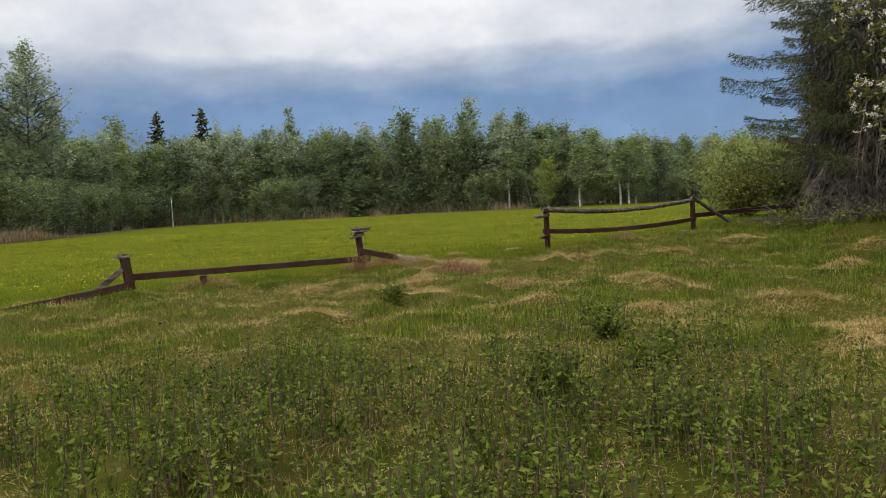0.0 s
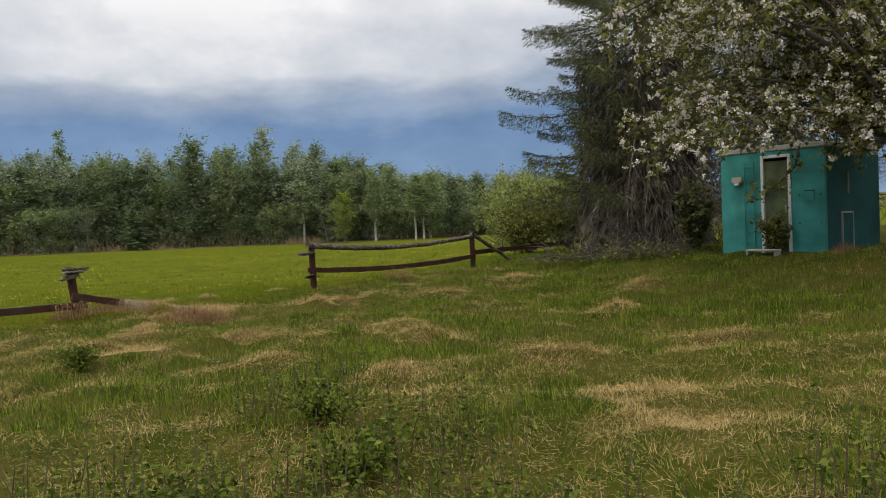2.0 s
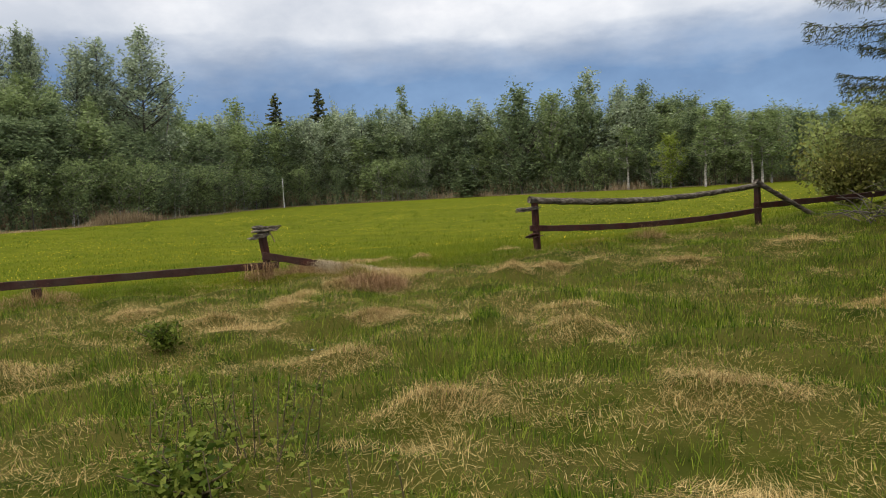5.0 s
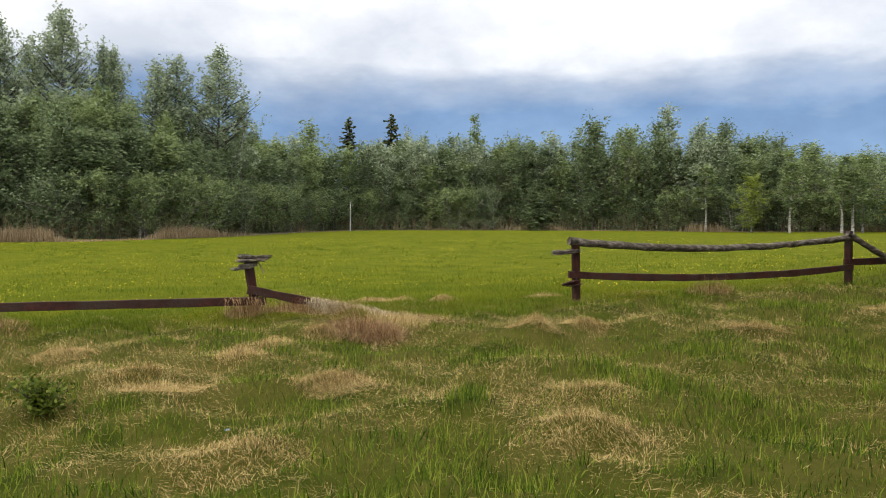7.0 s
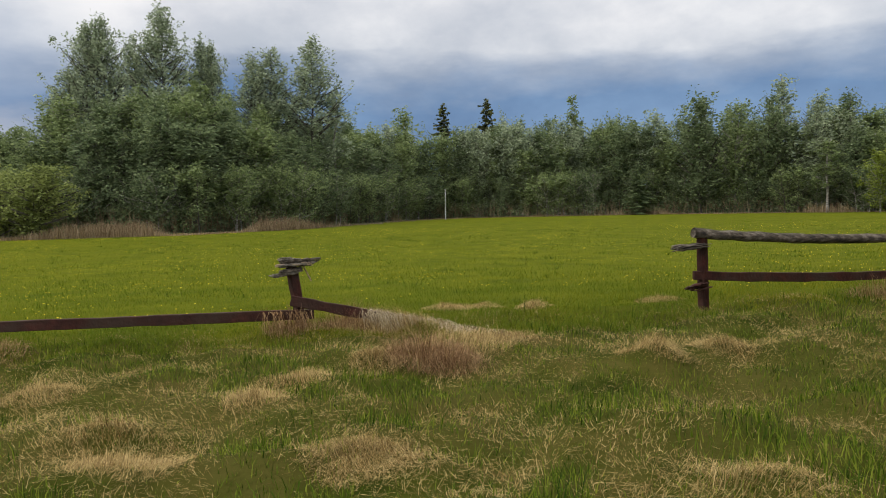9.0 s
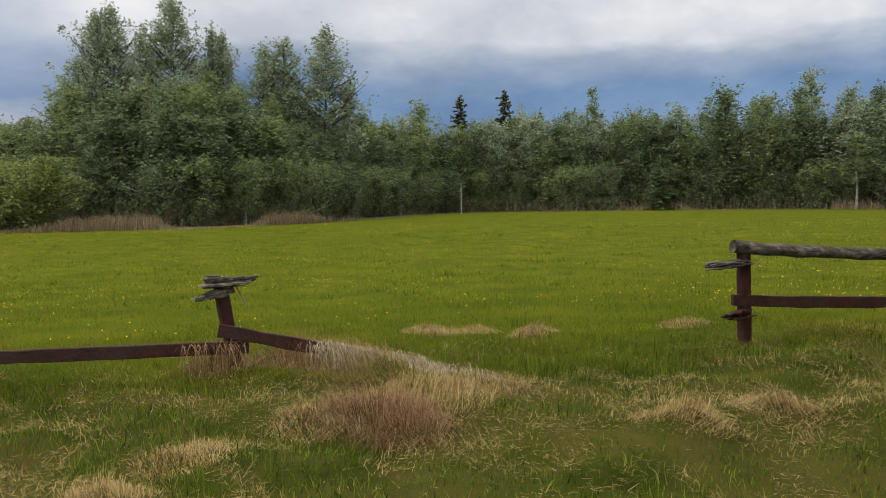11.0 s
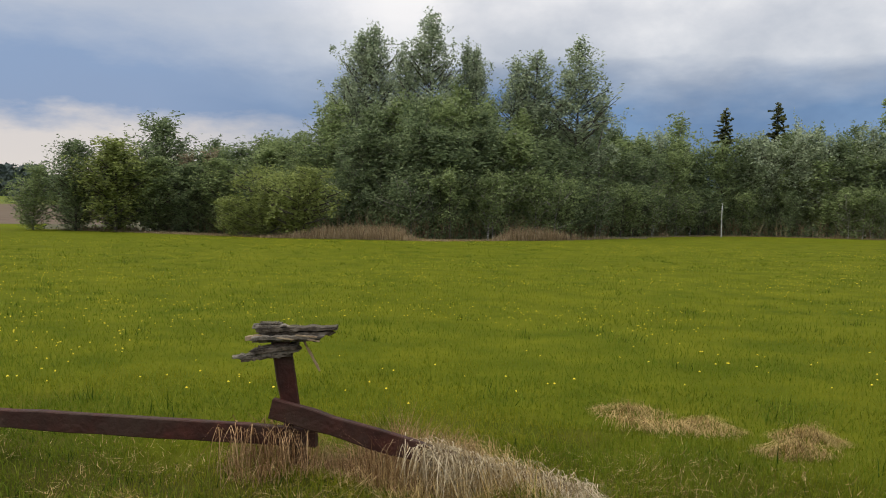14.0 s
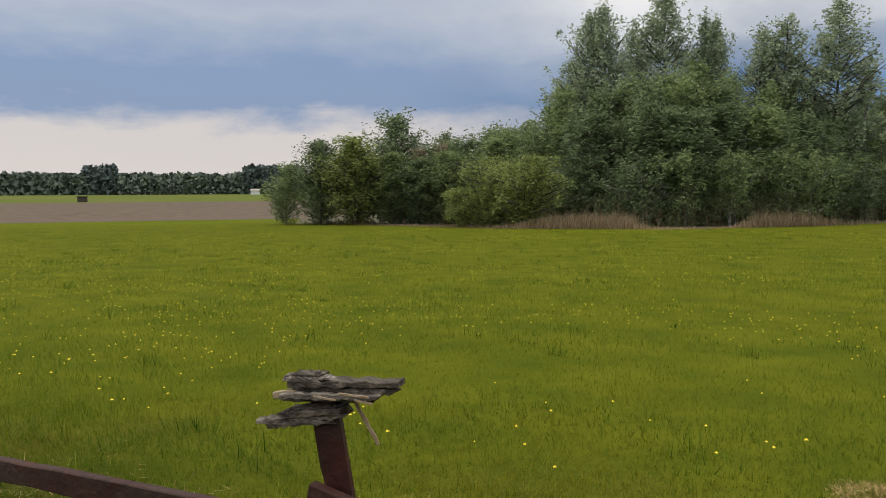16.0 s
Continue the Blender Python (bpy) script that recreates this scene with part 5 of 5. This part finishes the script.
tussock(0.0, 16.9, 0.36, 0.30, 2000, "russet", label="big russet mound of dead grass", lay=0.8)
tussock(0.28, 16.75, 0.26, 0.26, 900, "russet", label="russet mound of dead grass", lay=0.85)
tussock(0.15, 17.35, 0.6, 0.22, 1800, "straw", lay=0.95)
tussock(-1.78, 17.74, 0.30, 0.26, 900, "russet", label="russet dead grass round the fence post", lay=0.5)
tussock(-0.75, 18.12, 0.45, 0.30, 2200, "straw", label="bleached grass draped over the fallen rail", sx=1.6, lay=0.95)
tussock(-1.2, 18.12, 0.42, 0.30, 2000, "russet", label="russet dead grass under the fallen rail", lay=0.4)
tussock(-4.5, 16.1, 0.45, 0.22, 1000, "russet", label="russet dead grass at the short post", sx=1.3)
tussock(4.75, 20.7, 0.35, 0.3, 700, "russet", label="russet dead grass at the short post", lay=0.5)
tussock(11.35, 14.35, 0.22, 0.22, 700, "russet", label="orange dead grass tuft by the shed corner", lay=0.6)
tussock(-6.6, 15.0, 0.4, 0.2, 900, "straw", label="bleached grass over the sunken rail", sx=1.8, lay=0.95)


def draped(name, a, b, n, high, fall, material, label):
    """Long dead grass hanging in arcs over a ridge from a to b, mostly to the near side."""
    a, b = np.array(a, float), np.array(b, float)
    u = rng.uniform(0, 1, n)
    root = a + (b - a) * u[:, None] + rng.normal(0, 1, (n, 3)) * [0.05, 0.05, 0.012]
    way = (b - a) / np.linalg.norm(b - a)
    near = np.array([way[1], -way[0], 0])
    out = near * np.where(rng.uniform(0, 1, n) < 0.8, 1, -1)[:, None] * rng.uniform(0.4, 1.2, n)[:, None] + way * rng.normal(0.25, 0.6, n)[:, None]
    reach = rng.uniform(0.08, 0.24, n)[:, None]
    drop = rng.uniform(0.35, 1.0, n)[:, None] * (fall[0] + (fall[1] - fall[0]) * u[:, None])
    side = np.cross(out, [0, 0, 1.0])
    side *= (rng.uniform(0.0012, 0.0026, n) / np.linalg.norm(side, axis=1))[:, None]
    h, rings = Heap(), []
    for v in (0.0, 0.3, 0.65, 1.0):
        p = root + out * reach * v + np.array([0, 0, 1.0]) * (high * math.sin(v * 2.6) - drop * v ** 1.8)
        p[:, 2] = np.maximum(p[:, 2], top(p[:, 0], p[:, 1]) + 0.01)
        rings += [p - side * (1.1 - 0.7 * v), p + side * (1.1 - 0.7 * v)]
    i0 = np.arange(n)[:, None] * 8
    h.add(np.stack(rings, 1).reshape(-1, 3), np.concatenate([i0 + [k, k + 1, k + 3, k + 2] for k in (0, 2, 4)]))
    return tagged(part(name, h, M[material]), label, "dead grass", "grass tussocks")


draped("dead_grass", (-1.02, 18.02, 0.36), (-0.25, 18.42, 0.17), 1500, 0.04, (0.30, 0.18), "bleached", "bleached grass hanging over the fallen rail")
draped("dead_grass", (-0.40, 18.34, 0.17), (0.50, 18.22, 0.08), 1100, 0.05, (0.18, 0.08), "bleached", "ridge of bleached grass beyond the fallen rail")
draped("dead_grass", (-2.0, 17.55, 0.37), (-1.62, 17.77, 0.37), 130, 0.08, (0.40, 0.40), "russet", "dry russet grass caught on the rail")
draped("dead_grass", (-0.72, 19.98, 0.15), (-0.10, 20.2, 0.07), 420, 0.06, (0.13, 0.06), "straw", "bleached grass ridge in the green field")
draped("dead_grass", (0.40, 20.15, 0.06), (0.66, 20.2, 0.06), 260, 0.05, (0.06, 0.06), "straw", "bleached grass mound in the green field")
for cx, cy, r in MOUNDS:
    tussock(cx, cy, r * 0.62, 0.13, 1100, "straw", label="low mound of bleached dry grass", sx=1.3, lay=1.15)

# reeds and dead grass along the wood's edge
n = 26000
u = rng.uniform(0, 1, n)
x = np.interp(u, np.linspace(0, 1, 9), [-66, -56, -47, -38, -30, -24, -10, 12, 45]) + rng.normal(0, 1, n)
y = np.interp(x, EX, EY) + rng.uniform(-0.6, 2.6, n)
h = blades(x, y, rng.uniform(0.3, 1.25, n) * (0.15 + 1.0 * sstep(0.45, 0.7, vnoise(x, y, 6, 61))), rng.uniform(0.02, 0.05, n), rng.uniform(0.05, 0.5, n))
tagged(part("reeds", h, M["reed"]), "pale dead reeds along the wood's edge", "reeds", kind="stuff")

# ---- weeds at the walk's start ----
x, y = scatter(15000, -9, 6.0, 3.0, 11.0, lambda x, y: (1 - sstep(5.6, 9.2, y + 0.32 * (x + 2) + 1.6 * (vnoise(x, y, 1.8, 71) - 0.5))) * (0.2 + 0.8 * sstep(0.38, 0.62, vnoise(x, y, 0.7, 72))) * sstep(-9.0, -6.8, x) * sstep(3.0, 3.9, y + 0.8 * (vnoise(x, y, 0.7, 73) - 0.5)) + 0.5 * np.exp(-((x - 0.3) ** 2 + (y - 9.8) ** 2) / 0.12) + 0.5 * np.exp(-((x - 0.8) ** 2 + (y - 8.2) ** 2) / 0.15))
stem, leaf = Heap(), Heap()
for px, py in zip(x, y):
    hi = rng.uniform(0.2, 0.48) * (1.3 if rng.uniform() < 0.16 else 1.0)
    z = float(top(px, py))
    dx, dy = rng.normal(0, 0.06, 2)
    stem.tube([(px, py, z - 0.02), (px + dx * 0.4, py + dy * 0.4, z + hi * 0.5), (px + dx, py + dy, z + hi)], [0.0048, 0.004, 0.0022], 3)
    m = int(hi * 62)
    v = rng.uniform(0.18, 1.02, m)
    ang = rng.uniform(0, 6.28, m)
    o = 0.045 * (1.25 - v * 0.75)
    c = np.stack([px + dx * v + np.cos(ang) * o, py + dy * v + np.sin(ang) * o, z + hi * v], 1)
    leaf.leaves(c, 0.019 * (1.35 - 0.55 * v), 0.45, 2.1)
tagged(part("weed_stems", stem, M["weedstem"]), "thin brown stems of knee-high weeds", "weeds", kind="stuff")
tagged(part("weed_leaves", leaf, M["weed"]), "small green leaves of knee-high weeds", "weeds", kind="stuff")
